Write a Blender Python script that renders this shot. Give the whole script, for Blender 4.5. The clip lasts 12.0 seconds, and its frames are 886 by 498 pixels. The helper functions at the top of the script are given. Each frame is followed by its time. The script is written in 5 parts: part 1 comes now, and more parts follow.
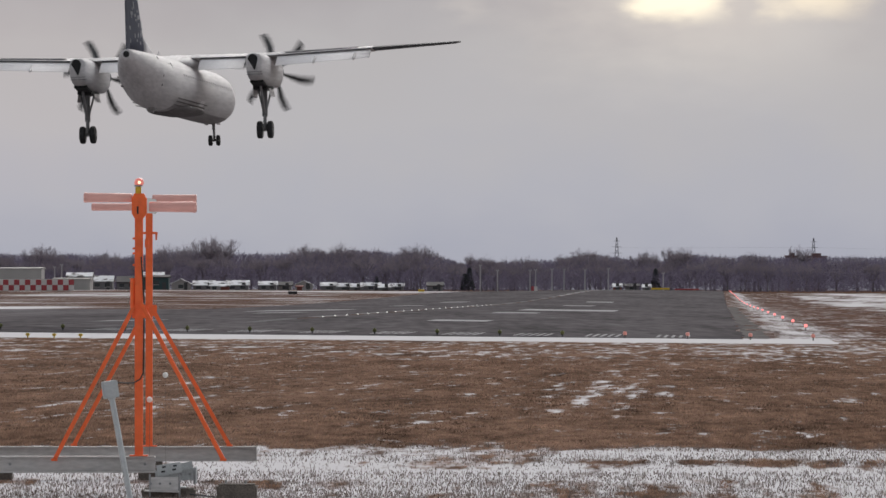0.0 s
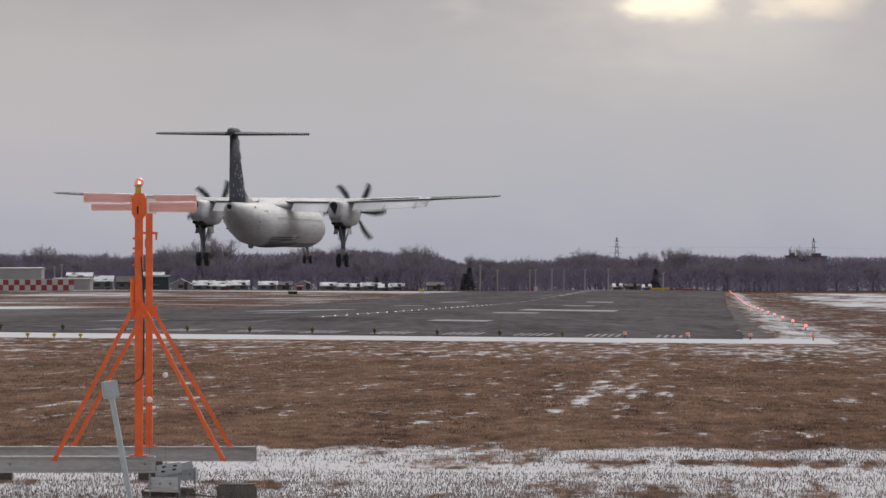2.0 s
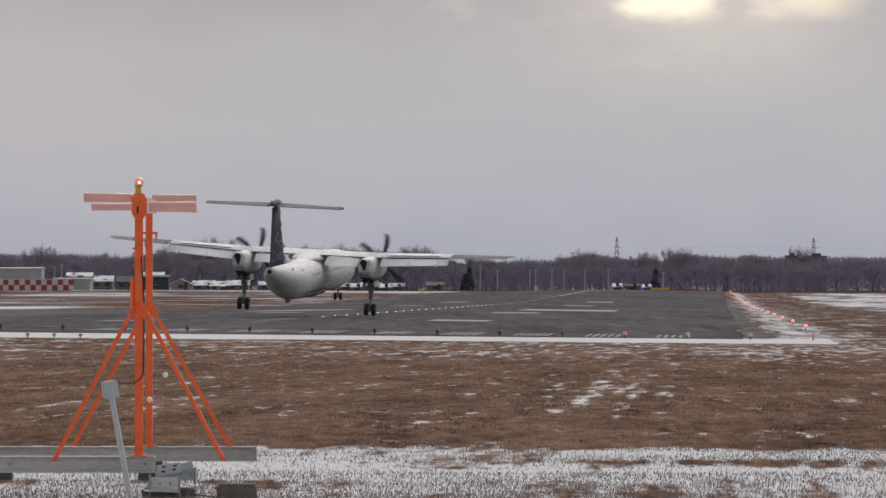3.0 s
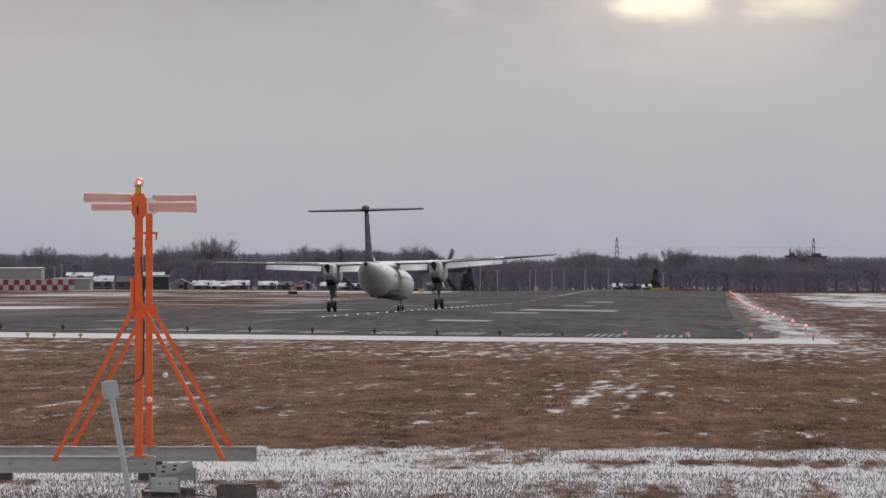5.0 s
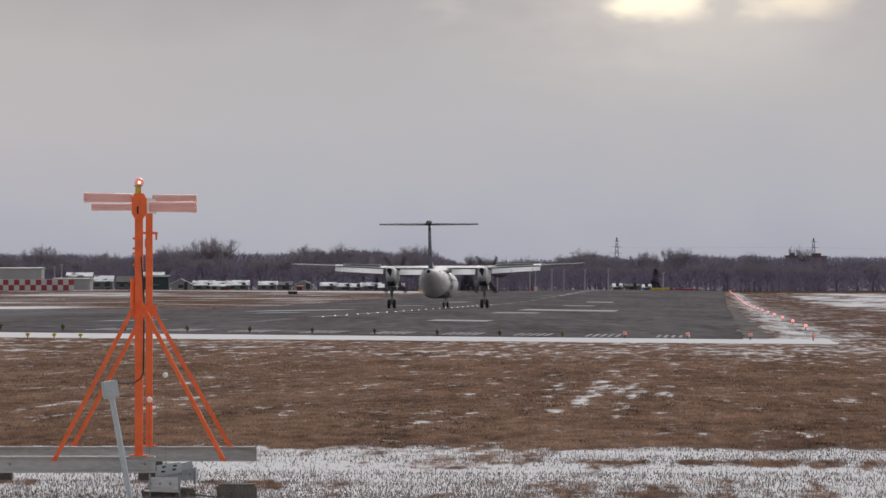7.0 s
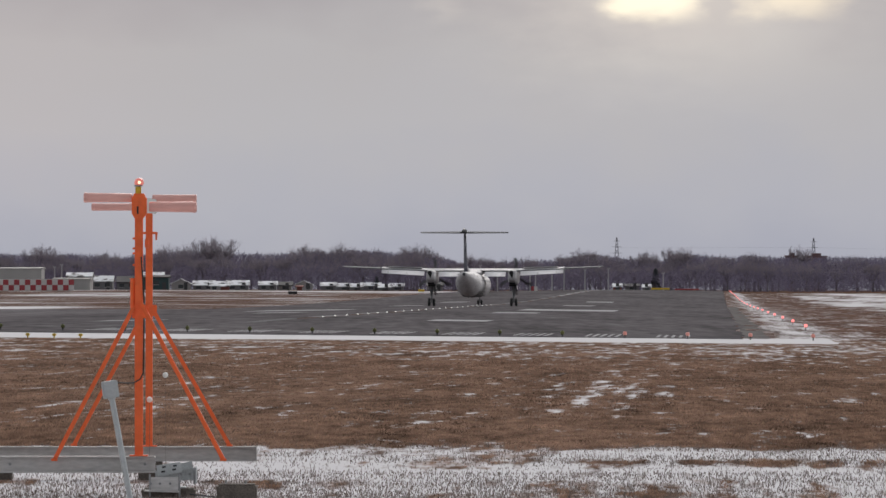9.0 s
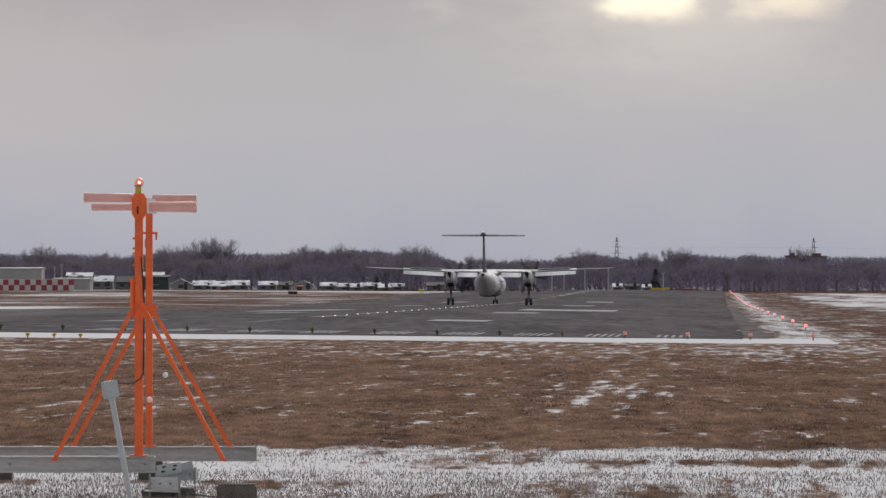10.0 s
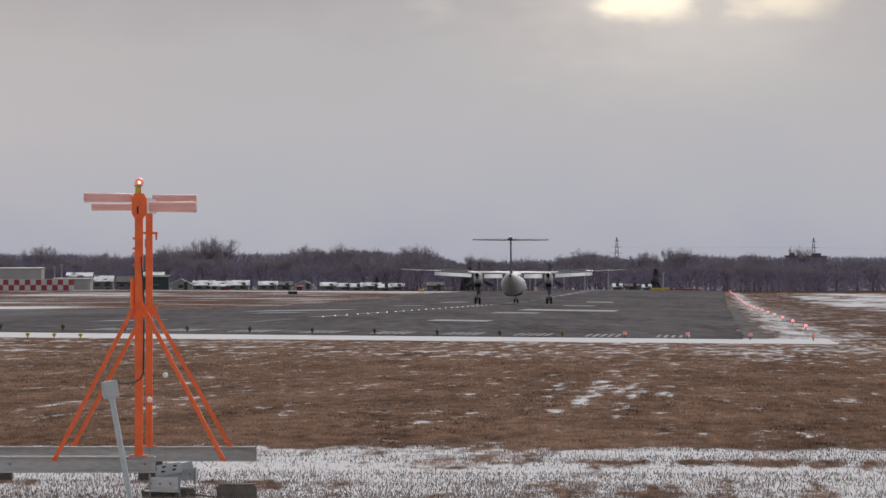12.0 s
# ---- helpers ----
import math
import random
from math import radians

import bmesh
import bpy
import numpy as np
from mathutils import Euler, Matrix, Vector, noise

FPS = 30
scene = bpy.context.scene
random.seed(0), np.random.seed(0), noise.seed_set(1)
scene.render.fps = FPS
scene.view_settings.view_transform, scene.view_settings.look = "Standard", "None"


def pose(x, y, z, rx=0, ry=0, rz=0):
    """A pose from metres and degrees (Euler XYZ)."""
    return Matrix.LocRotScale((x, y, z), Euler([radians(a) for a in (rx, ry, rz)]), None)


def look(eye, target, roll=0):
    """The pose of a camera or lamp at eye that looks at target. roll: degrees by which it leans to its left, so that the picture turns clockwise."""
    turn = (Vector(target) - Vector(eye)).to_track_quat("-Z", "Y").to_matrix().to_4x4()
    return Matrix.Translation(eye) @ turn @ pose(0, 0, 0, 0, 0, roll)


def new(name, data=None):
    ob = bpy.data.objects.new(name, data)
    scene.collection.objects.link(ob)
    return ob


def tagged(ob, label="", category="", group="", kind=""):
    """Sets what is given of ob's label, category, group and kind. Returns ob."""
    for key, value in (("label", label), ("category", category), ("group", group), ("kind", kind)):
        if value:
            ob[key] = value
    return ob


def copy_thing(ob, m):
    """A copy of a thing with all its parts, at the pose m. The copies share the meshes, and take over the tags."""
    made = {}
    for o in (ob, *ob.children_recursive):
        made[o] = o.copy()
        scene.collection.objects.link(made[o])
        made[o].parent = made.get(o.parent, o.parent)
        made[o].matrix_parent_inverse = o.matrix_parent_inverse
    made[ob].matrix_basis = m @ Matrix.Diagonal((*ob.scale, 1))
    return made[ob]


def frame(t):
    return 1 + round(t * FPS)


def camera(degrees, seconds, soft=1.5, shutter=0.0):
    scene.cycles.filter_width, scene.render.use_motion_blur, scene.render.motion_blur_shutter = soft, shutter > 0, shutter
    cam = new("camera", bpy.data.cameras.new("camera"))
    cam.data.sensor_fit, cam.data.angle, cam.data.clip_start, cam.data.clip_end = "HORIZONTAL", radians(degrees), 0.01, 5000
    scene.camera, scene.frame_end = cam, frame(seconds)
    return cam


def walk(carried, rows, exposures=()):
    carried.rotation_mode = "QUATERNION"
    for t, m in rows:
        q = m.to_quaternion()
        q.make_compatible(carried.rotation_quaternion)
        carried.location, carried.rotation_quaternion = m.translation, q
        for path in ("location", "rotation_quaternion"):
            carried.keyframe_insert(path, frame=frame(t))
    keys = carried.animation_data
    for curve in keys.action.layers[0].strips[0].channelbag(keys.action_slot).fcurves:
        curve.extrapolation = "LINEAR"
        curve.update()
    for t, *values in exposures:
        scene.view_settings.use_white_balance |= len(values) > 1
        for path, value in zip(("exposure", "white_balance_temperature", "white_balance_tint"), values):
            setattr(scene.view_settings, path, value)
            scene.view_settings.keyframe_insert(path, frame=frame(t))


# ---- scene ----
cam = camera(7.18, 12.0, soft=1.5, shutter=0.13)
EYE = (0.0, 0.0, 1.88)
view = look(EYE, (0.0, 1000.0, 1.88 + 5.68))
walk(cam, [(0.0, view), (12.0, view)])

# ---- light: overcast winter sky, weak low sun behind cloud ahead to the right ----
world = bpy.data.worlds.new("overcast")
scene.world = world
world.use_nodes = True
wn, wl = world.node_tree.nodes, world.node_tree.links
sky = wn.new("ShaderNodeTexSky")
sky.sky_type = "NISHITA"
sky.sun_disc = False
sky.sun_elevation, sky.sun_rotation = radians(38), radians(14)
sky.dust_density, sky.air_density = 4.0, 1.2
grey = wn.new("ShaderNodeHueSaturation")
grey.inputs["Saturation"].default_value = 0.22
wl.new(sky.outputs[0], grey.inputs["Color"])
wl.new(grey.outputs[0], wn["Background"].inputs["Color"])
wn["Background"].inputs["Strength"].default_value = 0.15
sun = new("sun", bpy.data.lights.new("sun", "SUN"))
sun.data.energy, sun.data.angle, sun.data.color = 0.35, radians(14), (1.0, 0.93, 0.82)
sun.matrix_world = look((0, 0, 60), (-14 * 0.24, -14 * 0.97, 60 - 14 * 0.78))
scene.view_settings.exposure = 0.0


# ---- materials ----
def mat(name, color, rough=0.6, metal=0.0, vary=0.25, scale=3.0, fine=40.0, bump=0.0, spec=0.5, stretch=(1, 1, 1)):
    """A painted or natural surface with broad stains and fine grain."""
    m = bpy.data.materials.new(name)
    m.use_nodes = True
    n, l = m.node_tree.nodes, m.node_tree.links
    b = n["Principled BSDF"]
    b.inputs["Roughness"].default_value, b.inputs["Metallic"].default_value = rough, metal
    b.inputs["Specular IOR Level"].default_value = spec
    co = n.new("ShaderNodeTexCoord")
    mp = n.new("ShaderNodeMapping")
    mp.inputs["Scale"].default_value = stretch
    l.new(co.outputs["Object"], mp.inputs["Vector"])
    info = n.new("ShaderNodeObjectInfo")
    n1, n2 = n.new("ShaderNodeTexNoise"), n.new("ShaderNodeTexNoise")
    n1.inputs["Scale"].default_value, n2.inputs["Scale"].default_value = scale, fine
    n1.inputs["Detail"].default_value = 5
    l.new(mp.outputs[0], n1.inputs["Vector"])
    l.new(mp.outputs[0], n2.inputs["Vector"])
    mix = n.new("ShaderNodeMath")
    mix.operation = "ADD"
    l.new(n1.outputs["Fac"], mix.inputs[0])
    l.new(n2.outputs["Fac"], mix.inputs[1])
    rnd = n.new("ShaderNodeMath")
    rnd.operation = "MULTIPLY_ADD"
    rnd.inputs[1].default_value = 0.3
    l.new(info.outputs["Random"], rnd.inputs[0])
    l.new(mix.outputs[0], rnd.inputs[2])
    ramp = n.new("ShaderNodeMapRange")
    ramp.inputs["From Min"].default_value, ramp.inputs["From Max"].default_value = 0.65, 1.65
    ramp.inputs["To Min"].default_value, ramp.inputs["To Max"].default_value = 1 - vary, 1 + vary
    l.new(rnd.outputs[0], ramp.inputs["Value"])
    mul = n.new("ShaderNodeVectorMath")
    mul.operation = "SCALE"
    mul.inputs[0].default_value = color
    l.new(ramp.outputs[0], mul.inputs["Scale"])
    l.new(mul.outputs[0], b.inputs["Base Color"])
    if bump:
        bp = n.new("ShaderNodeBump")
        bp.inputs["Strength"].default_value, bp.inputs["Distance"].default_value = bump, 0.02
        l.new(mix.outputs[0], bp.inputs["Height"])
        l.new(bp.outputs[0], b.inputs["Normal"])
    return m


def glow(name, color, strength, base=(0.6, 0.1, 0.08)):
    m = mat(name, base, 0.3, vary=0.1)
    b = m.node_tree.nodes["Principled BSDF"]
    b.inputs["Emission Color"].default_value = (*color, 1)
    b.inputs["Emission Strength"].default_value = strength
    return m


def thin(m, share):
    """Lets part of the light through, as thin stalks and twigs do."""
    n, l = m.node_tree.nodes, m.node_tree.links
    b = n["Principled BSDF"]
    tr, mx = n.new("ShaderNodeBsdfTranslucent"), n.new("ShaderNodeMixShader")
    l.new(b.inputs["Base Color"].links[0].from_socket, tr.inputs["Color"])
    mx.inputs[0].default_value = share
    l.new(b.outputs[0], mx.inputs[1])
    l.new(tr.outputs[0], mx.inputs[2])
    l.new(mx.outputs[0], n["Material Output"].inputs["Surface"])
    return m


ORANGE = mat("orange_paint", (0.84, 0.135, 0.028), 0.5, vary=0.18, scale=2.5, fine=12, bump=0.05)
SALMON = mat("faded_salmon_fibreglass", (0.8, 0.42, 0.37), 0.5, vary=0.07, scale=2, fine=6)
GALV = mat("galvanised_steel", (0.42, 0.44, 0.45), 0.45, 0.6, vary=0.25, scale=4, fine=60)
BEAM = mat("weathered_grey_steel", (0.5, 0.48, 0.47), 0.6, 0.2, vary=0.3, scale=2, fine=30, stretch=(0.3, 1, 1))
CONCRETE = mat("weathered_concrete", (0.12, 0.102, 0.088), 0.95, vary=0.5, scale=5, fine=40, bump=0.6)
GREYBOX = mat("grey_enamel", (0.4, 0.42, 0.43), 0.5, vary=0.15, scale=3)
BLACK = mat("black_rubber", (0.02, 0.02, 0.022), 0.7, vary=0.3)
YELLOW = mat("yellow_paint", (0.62, 0.42, 0.03), 0.5, vary=0.25, scale=6)
BEACON = glow("red_beacon_glass", (1.0, 0.25, 0.2), 0.35, (0.62, 0.2, 0.17))
WARM = glow("warm_lamp", (1.0, 0.68, 0.42), 1.5, (0.8, 0.7, 0.5))
WHITEBALL = mat("white_plastic", (0.75, 0.75, 0.73), 0.5, vary=0.08)
WHITE = mat("white_aircraft_paint", (0.6, 0.58, 0.585), 0.62, spec=0.2, vary=0.3, scale=1.1, fine=7, stretch=(1, 0.07, 1))
# Lifted copy of the aircraft white: sky and bounce light put into it.
FLAPWHITE = mat("skylit_white_paint", (0.8, 0.78, 0.79), 0.6, spec=0.25, vary=0.08, scale=0.7, fine=6)
# Belly greys hold the underside's shade in their colour, with streaks along it.
BELLY = mat("grey_belly_shade", (0.3, 0.28, 0.28), 0.6, vary=0.4, scale=1.2, fine=7, stretch=(1, 0.06, 1))
UNDERSIDE = mat("stained_shaded_belly_fairing", (0.2, 0.185, 0.185), 0.7, spec=0.1, vary=0.4, scale=1.2, fine=7, stretch=(1, 0.06, 1))
# Wing grey: light paint darkened by backlit shade put into the colour.
WINGGREY = mat("shade_greyed_wing_paint", (0.2, 0.202, 0.207), 0.8, vary=0.15, spec=0.04, scale=0.8, fine=8)
# Aileron tone carries the backlit shade of its trailing side.
AILERON = mat("aileron_backlit_shade", (0.1, 0.1, 0.105), 0.7, vary=0.2, spec=0.1)
DARKGREY = mat("dark_grey_paint", (0.05, 0.052, 0.055), 0.5, vary=0.2)
# Black for exhaust soot, and for the shade inside openings.
SOOT_SHADE = mat("soot_and_recess_shade", (0.012, 0.012, 0.013), 0.8, vary=0.3)
STEEL = mat("gear_steel", (0.26, 0.26, 0.265), 0.5, 0.25, vary=0.25)
GLASS = mat("dark_window_glass", (0.06, 0.065, 0.07), 0.25, vary=0.1)
CABINGLASS = mat("cabin_window_glass", (0.42, 0.405, 0.41), 0.3, vary=0.1)
STRIPE = mat("dark_brown_stripe", (0.09, 0.075, 0.075), 0.5, vary=0.2)
NAVY = mat("navy_paint", (0.025, 0.03, 0.055), 0.7, spec=0.15, vary=0.3, scale=1.5)
LIGHTMARK = mat("pale_blue_grey_paint", (0.2, 0.205, 0.23), 0.7, vary=0.3, spec=0.15)
LENS = glow("navigation_light", (1.0, 0.95, 0.85), 0.3, (0.8, 0.8, 0.8))
REDLAMP = glow("red_lamp_glass", (1.0, 0.25, 0.24), 1.5)
PALERED = glow("dim_red_lamp_glass", (1.0, 0.35, 0.3), 0.12, (0.5, 0.22, 0.18))
WHITELAMP = glow("white_lamp_glass", (1.0, 0.97, 0.9), 1.1, (0.8, 0.8, 0.8))
OLIVE = mat("dull_green_lamp_housing", (0.1, 0.1, 0.025), 0.5, vary=0.3, scale=8)
FAINTMARK = mat("rubbed_white_runway_paint", (0.2, 0.195, 0.2), 1.0, spec=0.0, vary=0.4, scale=0.5, fine=4)
MARK = mat("worn_white_runway_paint", (0.36, 0.355, 0.36), 1.0, spec=0.0, vary=0.35, scale=0.5, fine=4)
SNOWROOF = mat("snow_on_roof", (0.6, 0.61, 0.64), 0.8, vary=0.08, scale=0.5)
def patchy(m, other, low, high, scale):
    """Lays a second colour over the first where broad noise is high."""
    n, l = m.node_tree.nodes, m.node_tree.links
    b = n["Principled BSDF"]
    base = b.inputs["Base Color"].links[0].from_socket
    co, tx, r, k = (n.new("ShaderNode" + x) for x in ("TexCoord", "TexNoise", "MapRange", "Mix"))
    tx.inputs["Scale"].default_value, tx.inputs["Detail"].default_value = scale, 5
    l.new(co.outputs["Object"], tx.inputs["Vector"])
    l.new(tx.outputs["Fac"], r.inputs["Value"])
    r.inputs["From Min"].default_value, r.inputs["From Max"].default_value = low, high
    k.data_type = "RGBA"
    l.new(r.outputs[0], k.inputs["Factor"])
    l.new(base, k.inputs["A"])
    k.inputs["B"].default_value = (*other, 1)
    l.new(k.outputs["Result"], b.inputs["Base Color"])
    return m


SNOWROOF = patchy(SNOWROOF, (0.09, 0.08, 0.085), 0.5, 0.62, 0.45)
# Distance haze is put into the wood's colours: paler, tinted blue-purple.
BARK = mat("bare_bark_hazed", (0.1, 0.086, 0.1), 0.95, vary=0.3, scale=0.4)
TWIG = thin(mat("bare_twigs_hazed", (0.2, 0.175, 0.2), 0.95, vary=0.25, scale=0.12, fine=2, spec=0.0), 0.5)
BRUSH = thin(mat("bare_brush_hazed", (0.132, 0.117, 0.165), 0.95, vary=0.4, scale=0.16, fine=0.9, spec=0.0, stretch=(1, 0.3, 0.45)), 0.5)
PINE = mat("dark_conifer_needles", (0.045, 0.05, 0.055), 0.95, vary=0.4, scale=0.5)
BRICKRED = mat("dull_red_brick", (0.2, 0.075, 0.065), 0.9, vary=0.2, scale=0.5)
# Brick red greyed down: the haze before the towers is in this colour.
FARBRICK = mat("hazed_dull_brick", (0.17, 0.1, 0.105), 0.9, vary=0.2, scale=0.5)
CHECKRED = mat("red_panel_paint", (0.36, 0.05, 0.06), 0.6, vary=0.2)
CHECKWHITE = mat("white_panel_paint", (0.6, 0.57, 0.56), 0.6, vary=0.12)


# ---- building helpers ----
def obj_from(name, bm, material, smooth=False):
    me = bpy.data.meshes.new(name)
    bmesh.ops.recalc_face_normals(bm, faces=bm.faces)
    if smooth:
        for f in bm.faces:
            f.smooth = True
    bm.to_mesh(me)
    bm.free()
    for m in material if isinstance(material, (list, tuple)) else [material]:
        me.materials.append(m)
    return new(name, me)


def part(name, bm, material, parent, label="", smooth=False):
    ob = obj_from(name, bm, material, smooth)
    ob.parent = parent
    return tagged(ob, label) if label else ob


def thing(name, m, label, category, group="", kind=""):
    ob = new(name)
    ob.matrix_basis = m
    return tagged(ob, label, category, group, kind)


def box(bm, c, size, rot=None, bevel=0.0):
    r = bmesh.ops.create_cube(bm, size=1.0)
    m = Matrix.Translation(c) @ (rot or Matrix()) @ Matrix.Diagonal((*size, 1))
    bmesh.ops.transform(bm, matrix=m, verts=r["verts"])
    if bevel:
        es = list({e for v in r["verts"] for e in v.link_edges})
        bmesh.ops.bevel(bm, geom=es, offset=bevel, segments=2, affect="EDGES", clamp_overlap=True)
    return bm


def rod(bm, a, b, r1, r2=None, n=10):
    a, b = Vector(a), Vector(b)
    d = b - a
    m = Matrix.Translation((a + b) / 2) @ d.to_track_quat("Z", "Y").to_matrix().to_4x4()
    bmesh.ops.create_cone(bm, cap_ends=True, segments=n, radius1=r1, radius2=r1 if r2 is None else r2, depth=d.length, matrix=m)
    return bm


def bar(bm, a, b, w, h):
    """A square-section bar from a to b."""
    a, b = Vector(a), Vector(b)
    d = b - a
    return box(bm, (a + b) / 2, (w, h, d.length), d.to_track_quat("Z", "Y").to_matrix().to_4x4(), min(w, h) * 0.12)


def ball(bm, c, r, n=12, scale=(1, 1, 1)):
    bmesh.ops.create_uvsphere(bm, u_segments=n, v_segments=max(6, n // 2 + 2), radius=r, matrix=Matrix.Translation(c) @ Matrix.Diagonal((*scale, 1)))
    return bm


def loft(bm, rings, caps=True):
    vs = [[bm.verts.new(p) for p in ring] for ring in rings]
    for a, b in zip(vs, vs[1:]):
        for i in range(len(a)):
            j = (i + 1) % len(a)
            bm.faces.new((a[i], a[j], b[j], b[i]))
    if caps:
        bm.faces.new(vs[0])
        bm.faces.new(vs[-1][::-1])
    return bm


def B():
    return bmesh.new()


# ---- lie of the land: s runs along the runway, q to its right, both from below the camera ----
HEADING = 2.228
SA, CA = math.sin(radians(HEADING)), math.cos(radians(HEADING))


def step(a, b, v):
    v = min(1.0, max(0.0, (v - a) / (b - a)))
    return v * v * (3 - 2 * v)


def height(s, q):
    crown = -0.0145 * min(abs(q + 27.0), 28.0)
    # the paved end tilts evenly down to the right; the crown begins beyond it
    tilt = -0.05 - 0.0128 * (min(8.0, max(-60.0, q)) + 33.0)
    crown += (tilt - crown) * (1 - step(360, 450, s))
    near = step(150, 325, s)
    z = (-0.405 - 0.17 * (1 - step(82, 101, s))) * (1 - near) + crown * near
    if s < 300:
        z += 0.05 * noise.noise((q * 0.12, s * 0.04, 3.0)) * (1 - step(250, 300, s))
    verge = step(1.4, 6.0, q)
    z -= 0.24 * verge * step(345, 400, s)
    rise = step(850, 1650, s) * (1 - verge) + step(1000, 1800, s) * verge
    return z + (1.7 + 0.45 * step(-60, -160, q)) * rise


def rw(s, q, lift=0.0):
    return Vector((q * CA + s * SA, s * CA - q * SA, height(s, q) + lift))


def onrun(s, q, lift=0.0, turn=0.0):
    return Matrix.Translation(rw(s, q, lift)) @ pose(0, 0, 0, 0, 0, -HEADING + turn)


def ground_at(x, y):
    return height(y * CA + x * SA, x * CA - y * SA)


# ---- sky: a far curved sheet of cloud that drifts slowly ----
def cloud_material():
    m = bpy.data.materials.new("overcast_cloud")
    m.use_nodes = True
    n, l = m.node_tree.nodes, m.node_tree.links
    n.remove(n["Principled BSDF"])
    em = n.new("ShaderNodeEmission")
    l.new(em.outputs[0], n["Material Output"].inputs["Surface"])
    co = n.new("ShaderNodeTexCoord")
    sep = n.new("ShaderNodeSeparateXYZ")
    l.new(co.outputs["Object"], sep.inputs[0])

    def maths(op, a, b=None, c=None):
        k = n.new("ShaderNodeMath")
        k.operation = op
        for i, v in enumerate((a, b, c)):
            if v is None:
                continue
            if isinstance(v, (int, float)):
                k.inputs[i].default_value = v
            else:
                l.new(v, k.inputs[i])
        return k.outputs[0]

    def cloud_noise(scale, stretch, detail=4, seed=0.0):
        mp = n.new("ShaderNodeMapping")
        mp.inputs["Scale"].default_value = stretch
        mp.inputs["Location"].default_value = (seed, seed, seed)
        l.new(co.outputs["Object"], mp.inputs[0])
        t = n.new("ShaderNodeTexNoise")
        t.inputs["Scale"].default_value, t.inputs["Detail"].default_value = scale, detail
        l.new(mp.outputs[0], t.inputs["Vector"])
        return t.outputs["Fac"]

    ramp = n.new("ShaderNodeValToRGB")
    up = maths("DIVIDE", sep.outputs["Z"], 200.0)
    l.new(maths("ADD", up, maths("MULTIPLY", maths("SUBTRACT", cloud_noise(0.012, (1, 1, 1.6), 3), 0.5), 0.35)), ramp.inputs[0])
    el = ramp.color_ramp.elements
    el[0].position, el[0].color = 0.1, (0.385, 0.392, 0.455, 1)
    el[1].position, el[1].color = 1.0, (0.415, 0.39, 0.4, 1)
    for p, c in ((0.3, (0.43, 0.43, 0.475, 1)), (0.55, (0.465, 0.452, 0.468, 1)), (0.8, (0.462, 0.443, 0.448, 1))):
        e = el.new(p)
        e.color = c

    def patch(x0, x1, z0, z1, soft, wobble=40.0):
        """A soft-edged rift in the cloud between x0..x1 and z0..z1."""
        wob = maths("MULTIPLY", maths("SUBTRACT", cloud_noise(0.05, (0.7, 1, 1.6), 5, x0), 0.5), wobble)
        xx = maths("ADD", sep.outputs["X"], wob)
        zz = maths("ADD", sep.outputs["Z"], maths("MULTIPLY", wob, 0.35))
        out = None
        for v, a, b, s in ((xx, x0, x1, soft), (zz, z0, z1, soft * 0.5)):
            for e, sgn in ((a, 1), (b, -1)):
                r = n.new("ShaderNodeMapRange")
                r.interpolation_type = "SMOOTHSTEP"
                l.new(v, r.inputs["Value"])
                r.inputs["From Min"].default_value, r.inputs["From Max"].default_value = e - sgn * s, e + sgn * s
                out = r.outputs[0] if out is None else maths("MULTIPLY", out, r.outputs[0])
        return out

    def add(base, mask, color):
        k = n.new("ShaderNodeMix")
        k.data_type, k.blend_type = "RGBA", "ADD"
        k.clamp_factor = False
        l.new(mask, k.inputs["Factor"])
        l.new(base, k.inputs["A"])
        k.inputs["B"].default_value = (*color, 1)
        return k.outputs["Result"]

    col = add(ramp.outputs[0], patch(105, 250, 165, 330, 125, 60), (0.33, 0.285, 0.21))
    col = add(col, patch(125, 182, 183, 225, 17), (0.55, 0.47, 0.28))
    col = add(col, patch(221, 272, 184, 225, 18), (0.34, 0.27, 0.14))
    col = add(col, patch(8, 24, 181, 225, 14), (0.08, 0.07, 0.05))
    col = add(col, patch(-420, -190, 60, 200, 90), (0.02, 0.008, 0.004))
    col = add(col, patch(-330, -120, 170, 215, 30), (-0.05, -0.05, -0.045))
    l.new(col, em.inputs["Color"])
    em.inputs["Strength"].default_value = 1.035
    return m


def build_sky():
    bm = B()
    n, rad = 48, 4700.0
    rings = []
    for z in (-60, 100, 200, 300, 420, 700):
        rings.append([bm.verts.new((rad * math.sin(a), rad * math.cos(a) - 4480.0, z)) for a in (radians(-34 + 68 * i / n) for i in range(n + 1))])
    for a, b in zip(rings, rings[1:]):
        for i in range(n):
            bm.faces.new((a[i], a[i + 1], b[i + 1], b[i]))
    ob = obj_from("backdrop", bm, cloud_material(), True)
    ob.location = (0, 4480, 0)
    return tagged(ob, "distant overcast winter cloud with bright rifts", "sky", kind="structure")


sky_sheet = build_sky()


